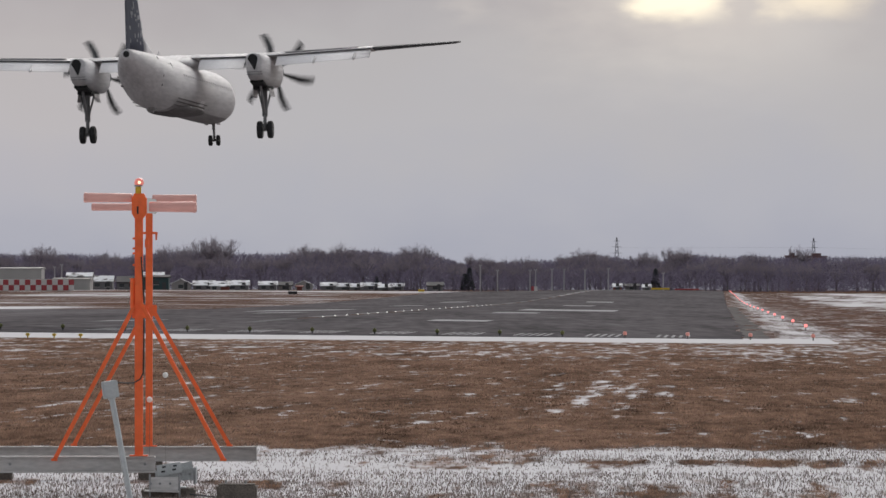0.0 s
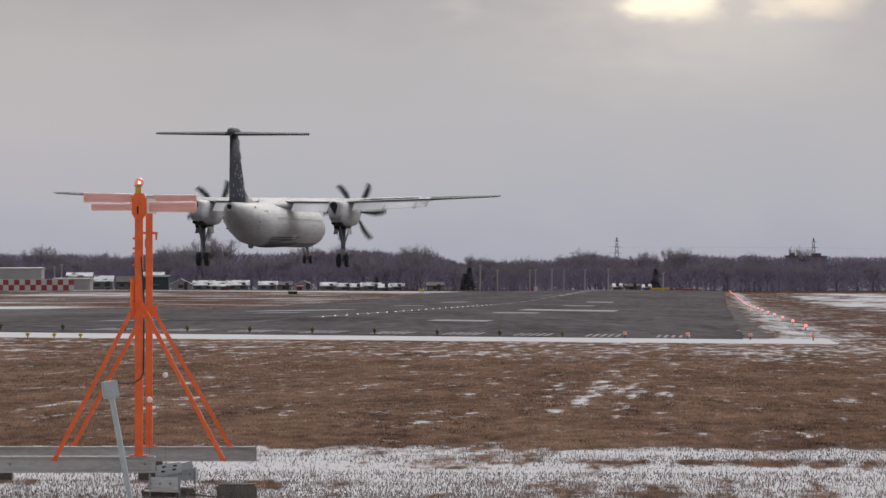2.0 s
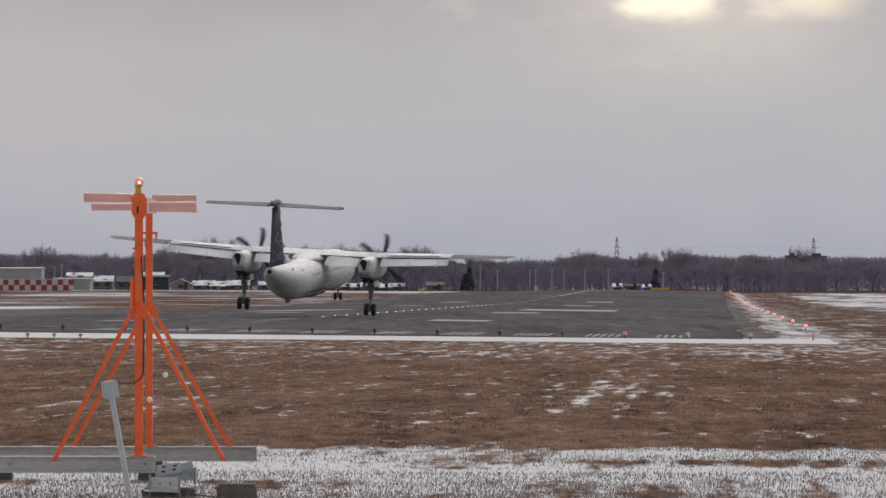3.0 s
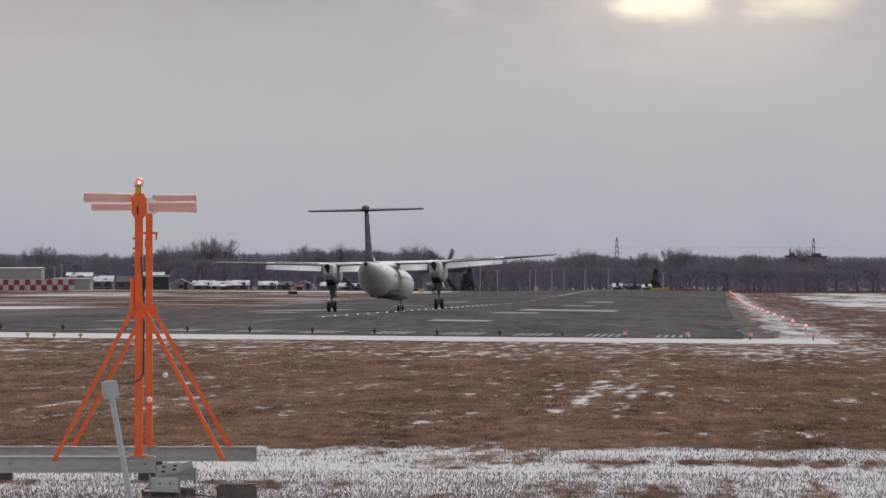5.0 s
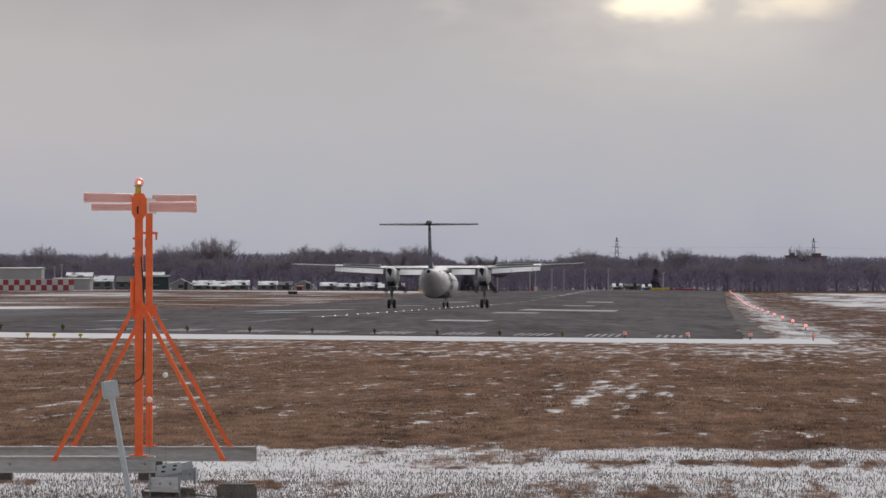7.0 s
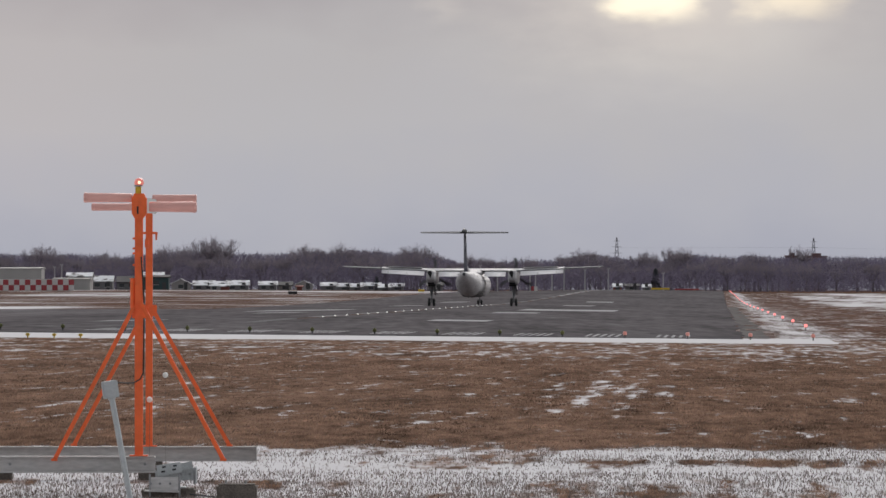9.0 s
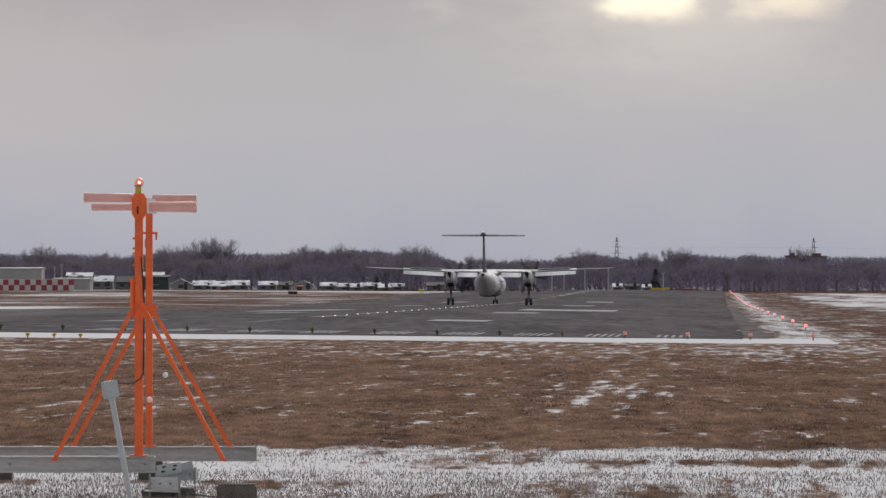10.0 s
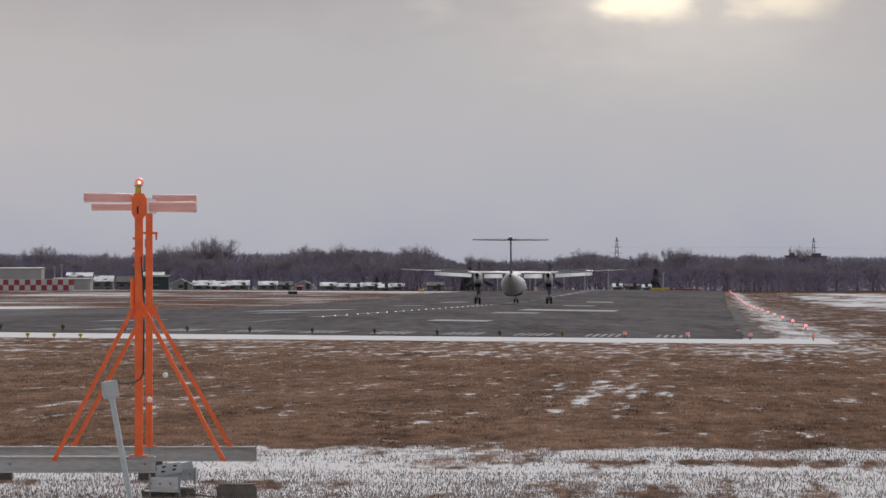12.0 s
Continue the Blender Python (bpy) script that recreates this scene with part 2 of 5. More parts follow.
# ---- ground: one sheet of winter grass and snow ----
def snow_cover(s, q):
    """0 grass, 1 snow."""
    n1 = noise.fractal((q * 0.3, s * 0.05, 0.0), 0.8, 2.1, 4)
    n2 = noise.noise((q * 1.1, s * 0.22, 7.0))
    fleck = noise.noise((q * 2.0, s * 0.12, 21.0)) + 1.0 * noise.noise((q * 5.2, s * 0.3, 31.0))
    if s >= 345:
        fleck = 0.5 * noise.noise((q * 0.45, s * 0.03, 21.0)) + 0.45 * noise.noise((q * 1.3, s * 0.08, 31.0)) - 0.12
    v = -0.42 + 0.16 * n1 + 0.12 * n2 + 0.55 * fleck
    # thin streaks towards the paved end, thickest on the right
    v += (0.2 + 0.12 * step(-14, 2, q) + 0.25 * noise.noise((q * 0.35, s * 0.22, 11.0))) * step(200, 262, s)
    # a swathe where the snow has lain longer
    lane = -1.75 + (s - 150) * 0.004 - q
    v += 0.22 * step(-0.2, 0.25, lane) * (1 - step(0.6, 2.4, lane)) * step(122, 138, s) * (1 - step(185, 222, s))
    # wheel ruts across the field
    for a, w in ((-0.75, 0.2), (0.1, 0.16), (0.95, 0.2), (1.75, 0.24), (2.6, 0.16), (3.5, 0.24), (-6.3, 0.3), (-8.4, 0.3)):
        v += (0.2 + 0.3 * n2) * math.exp(-(((q + 4.6 - a + 0.25 * noise.noise((s * 0.06, a, 0.0))) / w) ** 2)) * step(118, 130, s) * (1 - step(165, 200, s))
    # thin snow over short weeds close to the steel frame, in long drifts
    front = 1 - step(98.5, 104.5, s + 2.2 * noise.noise((q * 0.5, 5.0, 0.0)))
    drift = noise.noise((q * 0.09, s * 0.34, 1.0))
    v += front * (0.72 + 0.3 * drift + 0.1 * n2 + 0.2 * noise.noise((q * 0.5, s * 1.1, 41.0)))
    v += 0.3 * front * (step(95.5, 97.5, s) * (1 - step(100, 102, s)) * step(-4, 0, q) + step(88.5, 90, s) * (1 - step(92, 93.5, s)))
    v -= 0.2 * front * step(93, 94, s) * (1 - step(95.0, 96.2, s)) * step(-4.5, 0, q)
    v += 0.3 * front * (1 - step(84, 89, s)) * step(-2.0, -4.0, q)
    # drift along the paved end
    if q < 5.4:
        past = s - 317 - (q + 33) * 0.5
        v += 2.0 * step(-27, -25, past + noise.noise((q * 0.15, 2.0, 0.0)) * 3) * (1 - step(3, 6, past))
    if s > 336:
        bank = math.exp(-(((q - 4.6) / 1.8) ** 2))
        v += 0.44 * bank * (0.85 + 0.7 * noise.noise((q * 0.9, s * 0.03, 6.0)))
        open_side = q - (1400 - s) * 0.006 + 2.5 * noise.noise((q * 0.1, s * 0.006, 0.0))
        v += 0.85 * step(13, 18, open_side) * step(600, 760, s) * (0.42 + 0.95 * noise.fractal((q * 0.08, s * 0.012, 2.0), 0.8, 2.1, 3))
        if q < -58:
            v += 1.6 * math.exp(-(((s - 850) / 45) ** 2)) * step(-75, -90, q) + 1.3 * step(1500, 1640, s + 150 * noise.noise((q * 0.02, 0.0, 0.0)))
            v += 0.12 + 0.6 * max(0, noise.noise((q * 0.03, s * 0.012, 4.0))) + 0.25 * noise.noise((q * 0.1, s * 0.03, 8.0))
    return v


def ground_material():
    m = mat("winter_grass_and_snow", (0.14, 0.089, 0.066), 1.0, vary=1.1, scale=0.5, fine=3.0, bump=0.0, spec=0.0, stretch=(1, 0.16, 1))
    n, l = m.node_tree.nodes, m.node_tree.links
    b = n["Principled BSDF"]
    soil = b.inputs["Base Color"].links[0].from_socket
    at = n.new("ShaderNodeAttribute")
    at.attribute_name = "snow"
    fine = n.new("ShaderNodeTexNoise")
    fine.inputs["Scale"].default_value, fine.inputs["Detail"].default_value = 5.0, 9
    fine.inputs["Roughness"].default_value = 0.62
    co = n.new("ShaderNodeTexCoord")
    mp = n.new("ShaderNodeMapping")
    mp.inputs["Scale"].default_value = (0.8, 0.11, 1)
    l.new(co.outputs["Object"], mp.inputs[0])
    l.new(mp.outputs[0], fine.inputs["Vector"])
    mown = n.new("ShaderNodeAttribute")
    mown.attribute_name = "mown"
    short = n.new("ShaderNodeMix")
    short.data_type, short.blend_type = "RGBA", "MULTIPLY"
    l.new(mown.outputs["Fac"], short.inputs["Factor"])
    l.new(soil, short.inputs["A"])
    short.inputs["B"].default_value = (0.7, 0.66, 0.68, 1)
    soil = short.outputs["Result"]
    sm = n.new("ShaderNodeMath")
    sm.operation = "MULTIPLY_ADD"
    sm.inputs[1].default_value = 2.1
    l.new(fine.outputs["Fac"], sm.inputs[0])
    l.new(at.outputs["Fac"], sm.inputs[2])
    r = n.new("ShaderNodeMapRange")
    r.inputs["From Min"].default_value, r.inputs["From Max"].default_value = 0.93, 1.42
    l.new(sm.outputs[0], r.inputs["Value"])
    k = n.new("ShaderNodeMix")
    k.data_type = "RGBA"
    l.new(r.outputs[0], k.inputs["Factor"])
    l.new(soil, k.inputs["A"])
    k.inputs["B"].default_value = (0.6, 0.585, 0.6, 1)
    l.new(k.outputs["Result"], b.inputs["Base Color"])
    return m


def spread(*spans):
    out = []
    for a, b, d in spans:
        out += list(np.arange(a, b - 1e-6, d))
    return out + [spans[-1][1]]


def build_ground():
    ss = spread((-400, 40, 40), (40, 72, 4), (72, 100, 0.4), (100, 345, 0.7), (345, 900, 4), (900, 1600, 14), (1600, 4800, 200))
    qs = spread((-1500, -200, 100), (-200, -60, 5), (-60, -36, 0.8), (-36, 12, 0.2), (12, 60, 0.8), (60, 200, 10), (200, 1500, 100))
    verts, cover = [], []
    for s in ss:
        for q in qs:
            verts.append(rw(s, q))
            cover.append(snow_cover(s, q) if 60 < s < 1700 and -220 < q < 120 else -0.6 + 0.3 * noise.noise((s * 0.01, q * 0.01, 0)))
    w = len(qs)
    faces = [(i * w + j, i * w + j + 1, (i + 1) * w + j + 1, (i + 1) * w + j) for i in range(len(ss) - 1) for j in range(w - 1)]
    me = bpy.data.meshes.new("ground")
    me.from_pydata(verts, [], faces)
    me.attributes.new("mown", "FLOAT", "POINT").data.foreach_set("value", [step(333, 337, s) for s in ss for q in qs])
    me.attributes.new("snow", "FLOAT", "POINT").data.foreach_set("value", cover)
    me.materials.append(ground_material())
    for p in me.polygons:
        p.use_smooth = True
    return tagged(new("ground", me), "flat brown winter grass field with patchy thin snow", "ground", kind="structure")


build_ground()


def asphalt_material():
    m = mat("worn_asphalt", (0.124, 0.114, 0.119), 1.0, vary=0.55, scale=0.14, fine=1.2, spec=0.0, stretch=(1, 0.07, 1))
    n, l = m.node_tree.nodes, m.node_tree.links
    b = n["Principled BSDF"]
    base = b.inputs["Base Color"].links[0].from_socket
    co, mp, t, r, k = (n.new("ShaderNode" + x) for x in ("TexCoord", "Mapping", "TexNoise", "MapRange", "Mix"))
    mp.inputs["Scale"].default_value = (1, 0.3, 1)
    l.new(co.outputs["Object"], mp.inputs[0])
    l.new(mp.outputs[0], t.inputs["Vector"])
    t.inputs["Scale"].default_value, t.inputs["Detail"].default_value, t.inputs["Roughness"].default_value = 0.09, 6, 0.62
    l.new(t.outputs["Fac"], r.inputs["Value"])
    r.inputs["From Min"].default_value, r.inputs["From Max"].default_value, r.inputs["To Max"].default_value = 0.6, 0.78, 0.4
    k.data_type = "RGBA"
    l.new(r.outputs[0], k.inputs["Factor"])
    l.new(base, k.inputs["A"])
    k.inputs["B"].default_value = (0.5, 0.5, 0.52, 1)
    l.new(k.outputs["Result"], b.inputs["Base Color"])
    return m


ASPHALT = asphalt_material()


def strip(bm, s0, s1, q0, q1, lift, ds=12.0, dq=7.0, edge=0.0, skew=0.0):
    """A paved sheet that follows the land, with a turned-down rim."""
    n, k = max(1, round((s1 - s0) / ds)), max(1, round((q1 - q0) / dq))
    g = []
    for i in range(n + 1):
        s = s0 + (s1 - s0) * i / n
        e = edge * noise.noise((s * 0.05, q0, 2.0))
        g.append([bm.verts.new(rw(s + skew * (1 - i / n) ** 3 * j / k, q0 + (q1 - q0 + e) * j / k, lift)) for j in range(k + 1)])
    for i in range(n):
        for j in range(k):
            bm.faces.new((g[i][j], g[i][j + 1], g[i + 1][j + 1], g[i + 1][j]))
    rim = g[0] + [r[-1] for r in g[1:]] + g[-1][-2::-1] + [r[0] for r in g[-2:0:-1]]
    low = [bm.verts.new(v.co - Vector((0, 0, lift + 0.04))) for v in rim]
    for i in range(len(rim)):
        j = (i + 1) % len(rim)
        bm.faces.new((rim[i], rim[j], low[j], low[i]))
    return bm


tagged(obj_from("runway", strip(B(), 304.5, 2050, -58, 1.2, 0.03, edge=0.7, skew=29.6), ASPHALT), "long worn dark grey asphalt runway, lightly dusted with snow", "runway", kind="structure")
tagged(obj_from("pavement", strip(B(), 304.5, 800, -150, -58.0, 0.025), ASPHALT), "dark asphalt turning pad beside the runway", "pavement", kind="structure")

GRAVEL = mat("grey_gravel", (0.15, 0.14, 0.138), 1.0, vary=0.5, scale=0.3, fine=2.0, spec=0.0, stretch=(1, 0.2, 1))
tagged(obj_from("shoulder", strip(B(), 338, 900, 1.25, 2.35, 0.012, edge=0.9), GRAVEL), "grey gravel shoulder along the runway edge", "shoulder", kind="structure")


def build_markings():
    lay = 0.036
    for i in range(9):
        for k in range(5):
            q = -2.15 - 3.4 * i + 0.36 * (k - 2)
            ob = obj_from("threshold_stripe", strip(B(), 335, 352, q - 0.075, q + 0.075, lay, dq=2), MARK)
            tagged(ob, "narrow worn white threshold stripe painted on asphalt", "marking", "threshold stripes", "structure")
    for s, q, w, ln in ((442, 10.6, 3.7, 17), (588, 10.0, 3.7, 18), (658, 12.8, 9.0, 40), (840, 10.3, 3.7, 24), (990, 10.3, 3.7, 24)):
        for sgn in (-1, 1):
            c = -27 + sgn * q
            ob = obj_from("touchdown_marking", strip(B(), s, s + ln, c - w / 2, c + w / 2, lay, dq=3), MARK)
            tagged(ob, "worn white touchdown bar painted on asphalt", "marking", "touchdown bars", "structure")
    for i in range(22):
        s = 410 + 61 * i
        ob = obj_from("centreline_dash", strip(B(), s, s + 36, -27.4, -26.6, lay, dq=1), FAINTMARK if s < 1150 else MARK)
        tagged(ob, "worn white centreline dash painted on asphalt", "marking", "centreline dashes", "structure")


build_markings()


# ---- orange monitor antenna frame on steel beams ----
def ibeam(bm, x0, x1, y, ztop, h, w, t):
    box(bm, ((x0 + x1) / 2, y, ztop - t / 2), (x1 - x0, w, t), bevel=0.003)
    box(bm, ((x0 + x1) / 2, y, ztop - h / 2), (x1 - x0, t * 0.8, h - 2 * t))
    box(bm, ((x0 + x1) / 2, y, ztop - h + t / 2), (x1 - x0, w, t), bevel=0.003)
    return bm


def build_mast():
    yf, yr = 85.0, 89.4
    # beams rest on blocks sunk in the ground
    tagged(obj_from("steel_beam", ibeam(B(), -7.5, -3.46, yf, -0.13, 0.2, 0.17, 0.016), BEAM), "long weathered grey steel beam on concrete blocks", "beam", "beams under the antenna frame")
    beam = bpy.data.objects["steel_beam"]
    for x in (-5.21, -3.585):
        part("bolt", rod(B(), (x, yf - 0.006, -0.225), (x, yf - 0.03, -0.225), 0.02, n=6), STEEL, beam)
    bm = ibeam(B(), -8.0, -2.37, yr, -0.11, 0.19, 0.17, 0.016)
    box(bm, (-2.362, yr, -0.205), (0.012, 0.19, 0.2))
    tagged(obj_from("steel_beam", bm, BEAM), "long weathered grey steel beam with an end plate", "beam", "beams under the antenna frame")
    for x, y in ((-7.2, yf), (-5.6, yr), (-7.4, yr), (-3.7, yr)):
        z = ground_at(x, y)
        tagged(obj_from("support_block", box(B(), (x, y, (z - 0.08 + (-0.33 if y < 87 else -0.3)) / 2), (0.3, 0.3, (-0.33 if y < 87 else -0.3) - z + 0.08), bevel=0.01), CONCRETE), "low concrete block under a steel beam", "block", "blocks under the beams")

    mast = thing("antenna_mast", pose(-3.66, yf, -0.13), "bright orange steel antenna frame with salmon tubes and red beacon", "antenna mast")

    def P(name, bm, m, label="", smooth=False):
        return part(name, bm, m, mast, label, smooth)

    d = yr - yf
    P("post", box(B(), (0, 0, 1.52), (0.098, 0.1, 3.04), bevel=0.008), ORANGE)
    P("base_plate", box(B(), (0, 0, 0.008), (0.22, 0.2, 0.016), bevel=0.003), ORANGE)
    P("post", box(B(), (-0.06, d, 1.51), (0.086, 0.086, 2.98), bevel=0.007), ORANGE)
    P("base_plate", box(B(), (-0.06, d, 0.025), (0.2, 0.18, 0.016), bevel=0.003), ORANGE)
    # raking legs
    for a, b, w in (((-0.06, -0.085, 1.79), (-1.01, -0.11, -0.04), 0.066), ((0.03, -0.085, 1.84), (1.02, -0.11, -0.04), 0.066),
                    ((-0.14, d, 1.68), (-1.01, d, 0.04), 0.062), ((-0.05, d - 0.05, 1.82), (0.957, d, 0.03), 0.062)):
        leg = P("brace", bar(B(), a, b, w, 0.05), ORANGE)
        foot = Vector(b)
        part("foot", box(B(), foot + Vector((0, -0.035, 0.0)), (0.08, 0.02, 0.03), bevel=0.004), ORANGE, leg)
    P("gusset", box(B(), (0.02, -0.062, 1.74), (0.2, 0.012, 0.16), bevel=0.004), ORANGE)
    P("gusset", box(B(), (-0.06, d - 0.05, 1.74), (0.2, 0.012, 0.14), bevel=0.004), ORANGE)
    # head plates
    bm = B()
    pts = [(-0.085, 2.92), (-0.085, 3.1), (-0.055, 3.16), (0.06, 3.16), (0.095, 3.1), (0.095, 2.92), (0.05, 2.86), (-0.05, 2.86)]
    loft(bm, [[(x, y, z) for x, z in pts] for y in (-0.075, 0.075)])
    P("head_plate", bm, ORANGE)
    box(bm := B(), (-0.03, d, 3.06), (0.13, 0.1, 0.2), bevel=0.01)
    P("head_plate", bm, WHITEBALL, "pale grey rear antenna bracket")
    P("slot", box(B(), (-0.012, -0.078, 2.96), (0.02, 0.01, 0.09)), BLACK)

    def tube(x0, x1, y, z0, z1, r0, r1, label):
        bm = B()
        n = 20
        ring = lambda x, z, r: [(x, y + r * math.cos(2 * math.pi * i / n), z + r * math.sin(2 * math.pi * i / n)) for i in range(n)]
        loft(bm, [ring(x0, z0, r0 * 0.86), ring(x0 + (0.012 if x1 > x0 else -0.012), z0, r0), ring((x0 + x1) / 2, (z0 + z1) / 2, (r0 + r1) / 2),
                  ring(x1 - (0.012 if x1 > x0 else -0.012), z1, r1), ring(x1, z1, r1 * 0.86)])
        t = P("antenna_tube", bm, SALMON, label, True)
        xe = x1 - (0.03 if x1 > x0 else -0.03)
        bm = B()
        loft(bm, [ring(xe - 0.012, z1, r1 * 1.04), ring(xe + 0.012, z1, r1 * 1.04)])
        part("end_band", bm, SALMON, t)

    tube(-0.08, -0.665, 0.0, 3.108, 3.112, 0.053, 0.059, "faded salmon fibreglass antenna tube")
    tube(0.12, 0.695, 0.0, 3.003, 2.998, 0.06, 0.066, "faded salmon fibreglass antenna tube")
    tube(-0.15, -0.79, d, 3.05, 3.05, 0.046, 0.047, "faded salmon fibreglass antenna tube")
    tube(-0.02, 0.54, d, 3.158, 3.158, 0.047, 0.049, "faded salmon fibreglass antenna tube")
    # clamps, junctions and cable
    for z in (2.62, 2.5, 2.44, 2.3):
        P("clamp", box(B(), (-0.052, -0.01, z), (0.045, 0.13, 0.025), bevel=0.004), ORANGE)
    P("crossbar", bar(B(), (-0.16, d - 0.05, 2.72), (0.04, d - 0.05, 2.72), 0.03, 0.03), ORANGE)
    P("hook", rod(B(), (0.035, d - 0.05, 2.73), (0.03, d - 0.05, 2.63), 0.016, 0.01), ORANGE)
    P("conduit_box", box(B(), (0.095, 0, 2.56), (0.05, 0.06, 0.12), bevel=0.01), ORANGE)
    P("side_tube", rod(B(), (-0.075, 0.01, 1.78), (-0.075, 0.01, 2.14), 0.032), ORANGE)
    cu = bpy.data.curves.new("cable", "CURVE")
    cu.dimensions, cu.bevel_depth, cu.bevel_resolution = "3D", 0.009, 2
    sp = cu.splines.new("POLY")
    pts = [(0.03, -0.06, 2.4), (0.045, -0.062, 2.2), (0.062, -0.055, 1.9), (0.06, -0.055, 1.3), (0.055, -0.06, 1.0), (0.02, -0.09, 0.93),
           (-0.05, -0.2, 0.885), (-0.14, -0.4, 0.885), (-0.24, -0.9, 0.9), (-0.3, -1.6, 0.905), (-0.33, -2.4, 0.87)]
    sp.points.add(len(pts) - 1)
    for p, c in zip(sp.points, pts):
        p.co = (*c, 1)
    cu.materials.append(BLACK)
    tmp = new("cable_curve", cu)
    me = bpy.data.meshes.new_from_object(tmp.evaluated_get(bpy.context.evaluated_depsgraph_get()))
    bpy.data.objects.remove(tmp)
    cable = new("cable", me)
    cable.parent = mast
    tagged(cable, "black rubber cable")
    # obstruction beacon
    P("beacon_base", box(B(), (-0.008, 0, 3.2), (0.07, 0.07, 0.1), bevel=0.01), YELLOW, "yellow beacon housing")
    P("beacon_ring", rod(B(), (-0.008, 0, 3.245), (-0.008, 0, 3.262), 0.05, n=16), STEEL)
    bm = B()
    n = 18
    prof = [(0.046, 3.262), (0.056, 3.276), (0.056, 3.308), (0.044, 3.332), (0.022, 3.345), (0.006, 3.348)]
    loft(bm, [[(-0.008 + 0.01 + r * math.cos(2 * math.pi * i / n), r * math.sin(2 * math.pi * i / n), z) for i in range(n)] for r, z in prof])
    lens = P("beacon_lens", bm, BEACON, "glowing red beacon glass", True)
    part("lamp", ball(B(), (0.006, -0.045, 3.294), 0.021, 12), WARM, lens)


build_mast()


def build_foreground():
    # leaning pole with a junction box
    z0 = ground_at(-3.64, 82.0)
    pole = thing("junction_box_post", pose(-3.62, 82.0, z0), "grey junction box on a leaning galvanised post", "junction box")
    part("post", rod(B(), (0.03, 0, -0.2), (-0.235, 0, 1.05 - z0 - 0.4 + 0.02), 0.034, n=14), GALV, pole, smooth=False)
    top = Vector((-0.247, 0, 0.715 - z0 - 0.0))
    rot = pose(0, 0, 0, 0, -8, 12)
    part("junction_box", box(B(), top, (0.17, 0.13, 0.2), rot, 0.008), GREYBOX, pole, "grey enamelled junction box")
    part("box_lid", box(B(), top + Vector((0.02, -0.075, 0)), (0.165, 0.02, 0.195), rot, 0.005), GREYBOX, pole)
    part("collar", rod(B(), (-0.222, 0, 0.6 - z0), (-0.231, 0, 0.64 - z0), 0.045, n=14), GALV, pole)
    # clamped bracket on a concrete footing
    y = 83.6
    z = ground_at(-3.2, y)
    tagged(obj_from("concrete_footing", box(B(), (-3.24, y, z), (0.63, 0.42, 0.22), bevel=0.02), CONCRETE), "dark weathered concrete footing in the snow", "footing", "concrete footings")
    br = thing("clamp_bracket", pose(-3.24, y, z + 0.11), "galvanised clamp bracket bolted on a concrete footing", "bracket")
    part("plate", box(B(), (0, 0, 0.01), (0.4, 0.3, 0.02), bevel=0.004), GALV, br)
    part("cheek", box(B(), (-0.05, -0.23, 0.055), (0.34, 0.02, 0.16), pose(0, 0, 0, -8, 0, 0), 0.005), BEAM, br)
    part("cheek", box(B(), (0.08, 0.12, 0.15), (0.5, 0.02, 0.14), pose(0, 0, 0, 0, -4, 0), 0.005), GALV, br)
    plate = part("slotted_plate", box(B(), (0.0, -0.06, 0.225), (0.29, 0.02, 0.13), pose(0, 0, 0, 0, -9, 0), 0.004), GALV, br, "grey slotted steel plate")
    for sx, sz in ((-0.07, 0.195), (-0.06, 0.25), (0.06, 0.22), (0.07, 0.265)):
        part("slot", box(B(), (sx, -0.072, sz), (0.045, 0.006, 0.02), pose(0, 0, 0, 0, -9, 0)), BLACK, plate)
    part("flange", box(B(), (-0.08, -0.28, -0.03), (0.42, 0.12, 0.02), pose(0, 0, 0, 0, 2, 0), 0.004), BEAM, br)
    for sx in (-0.22, 0.13):
        part("tie_bolt", rod(B(), (sx, -0.26, -0.1), (sx, -0.26, 0.17), 0.012, n=8), STEEL, br)
    part("arm", box(B(), (0.16, 0.05, 0.25), (0.24, 0.05, 0.09), pose(0, 0, 0, 0, -12, 0), 0.006), GALV, br)
    part("end_plate", box(B(), (0.32, -0.06, 0.16), (0.012, 0.18, 0.2), bevel=0.003), GALV, br)
    for x in (-0.13, -0.02, 0.1):
        part("bolt", rod(B(), (x - 0.08, -0.24, 0.06), (x - 0.08, -0.27, 0.058), 0.016, n=6), STEEL, br)
    for x in (0.0, 0.13, 0.24):
        part("bolt", rod(B(), (x, 0.105, 0.16), (x, 0.08, 0.16), 0.016, n=6), STEEL, br)
    part("rod", rod(B(), (0.3, -0.1, 0.05), (0.3, -0.1, 0.2), 0.012), STEEL, br)
    y = 83.0
    z = ground_at(-2.43, y)
    ft = thing("concrete_footing", pose(-2.42, y, z), "dark weathered concrete footing with anchor bolts", "footing", "concrete footings")
    part("block", box(B(), (0, 0, 0.0), (0.47, 0.46, 0.36), bevel=0.025), CONCRETE, ft)
    for x in (-0.13, 0.1):
        part("anchor_bolt", rod(B(), (x, 0.0, 0.17), (x, 0.0, 0.225), 0.013, n=8), STEEL, ft)
    tagged(obj_from("ground_cable", rod(B(), (-2.98, 83.2, z + 0.05), (-2.6, 83.0, z + 0.015), 0.008), BLACK), "thin black cable lying on the snow", "cable")
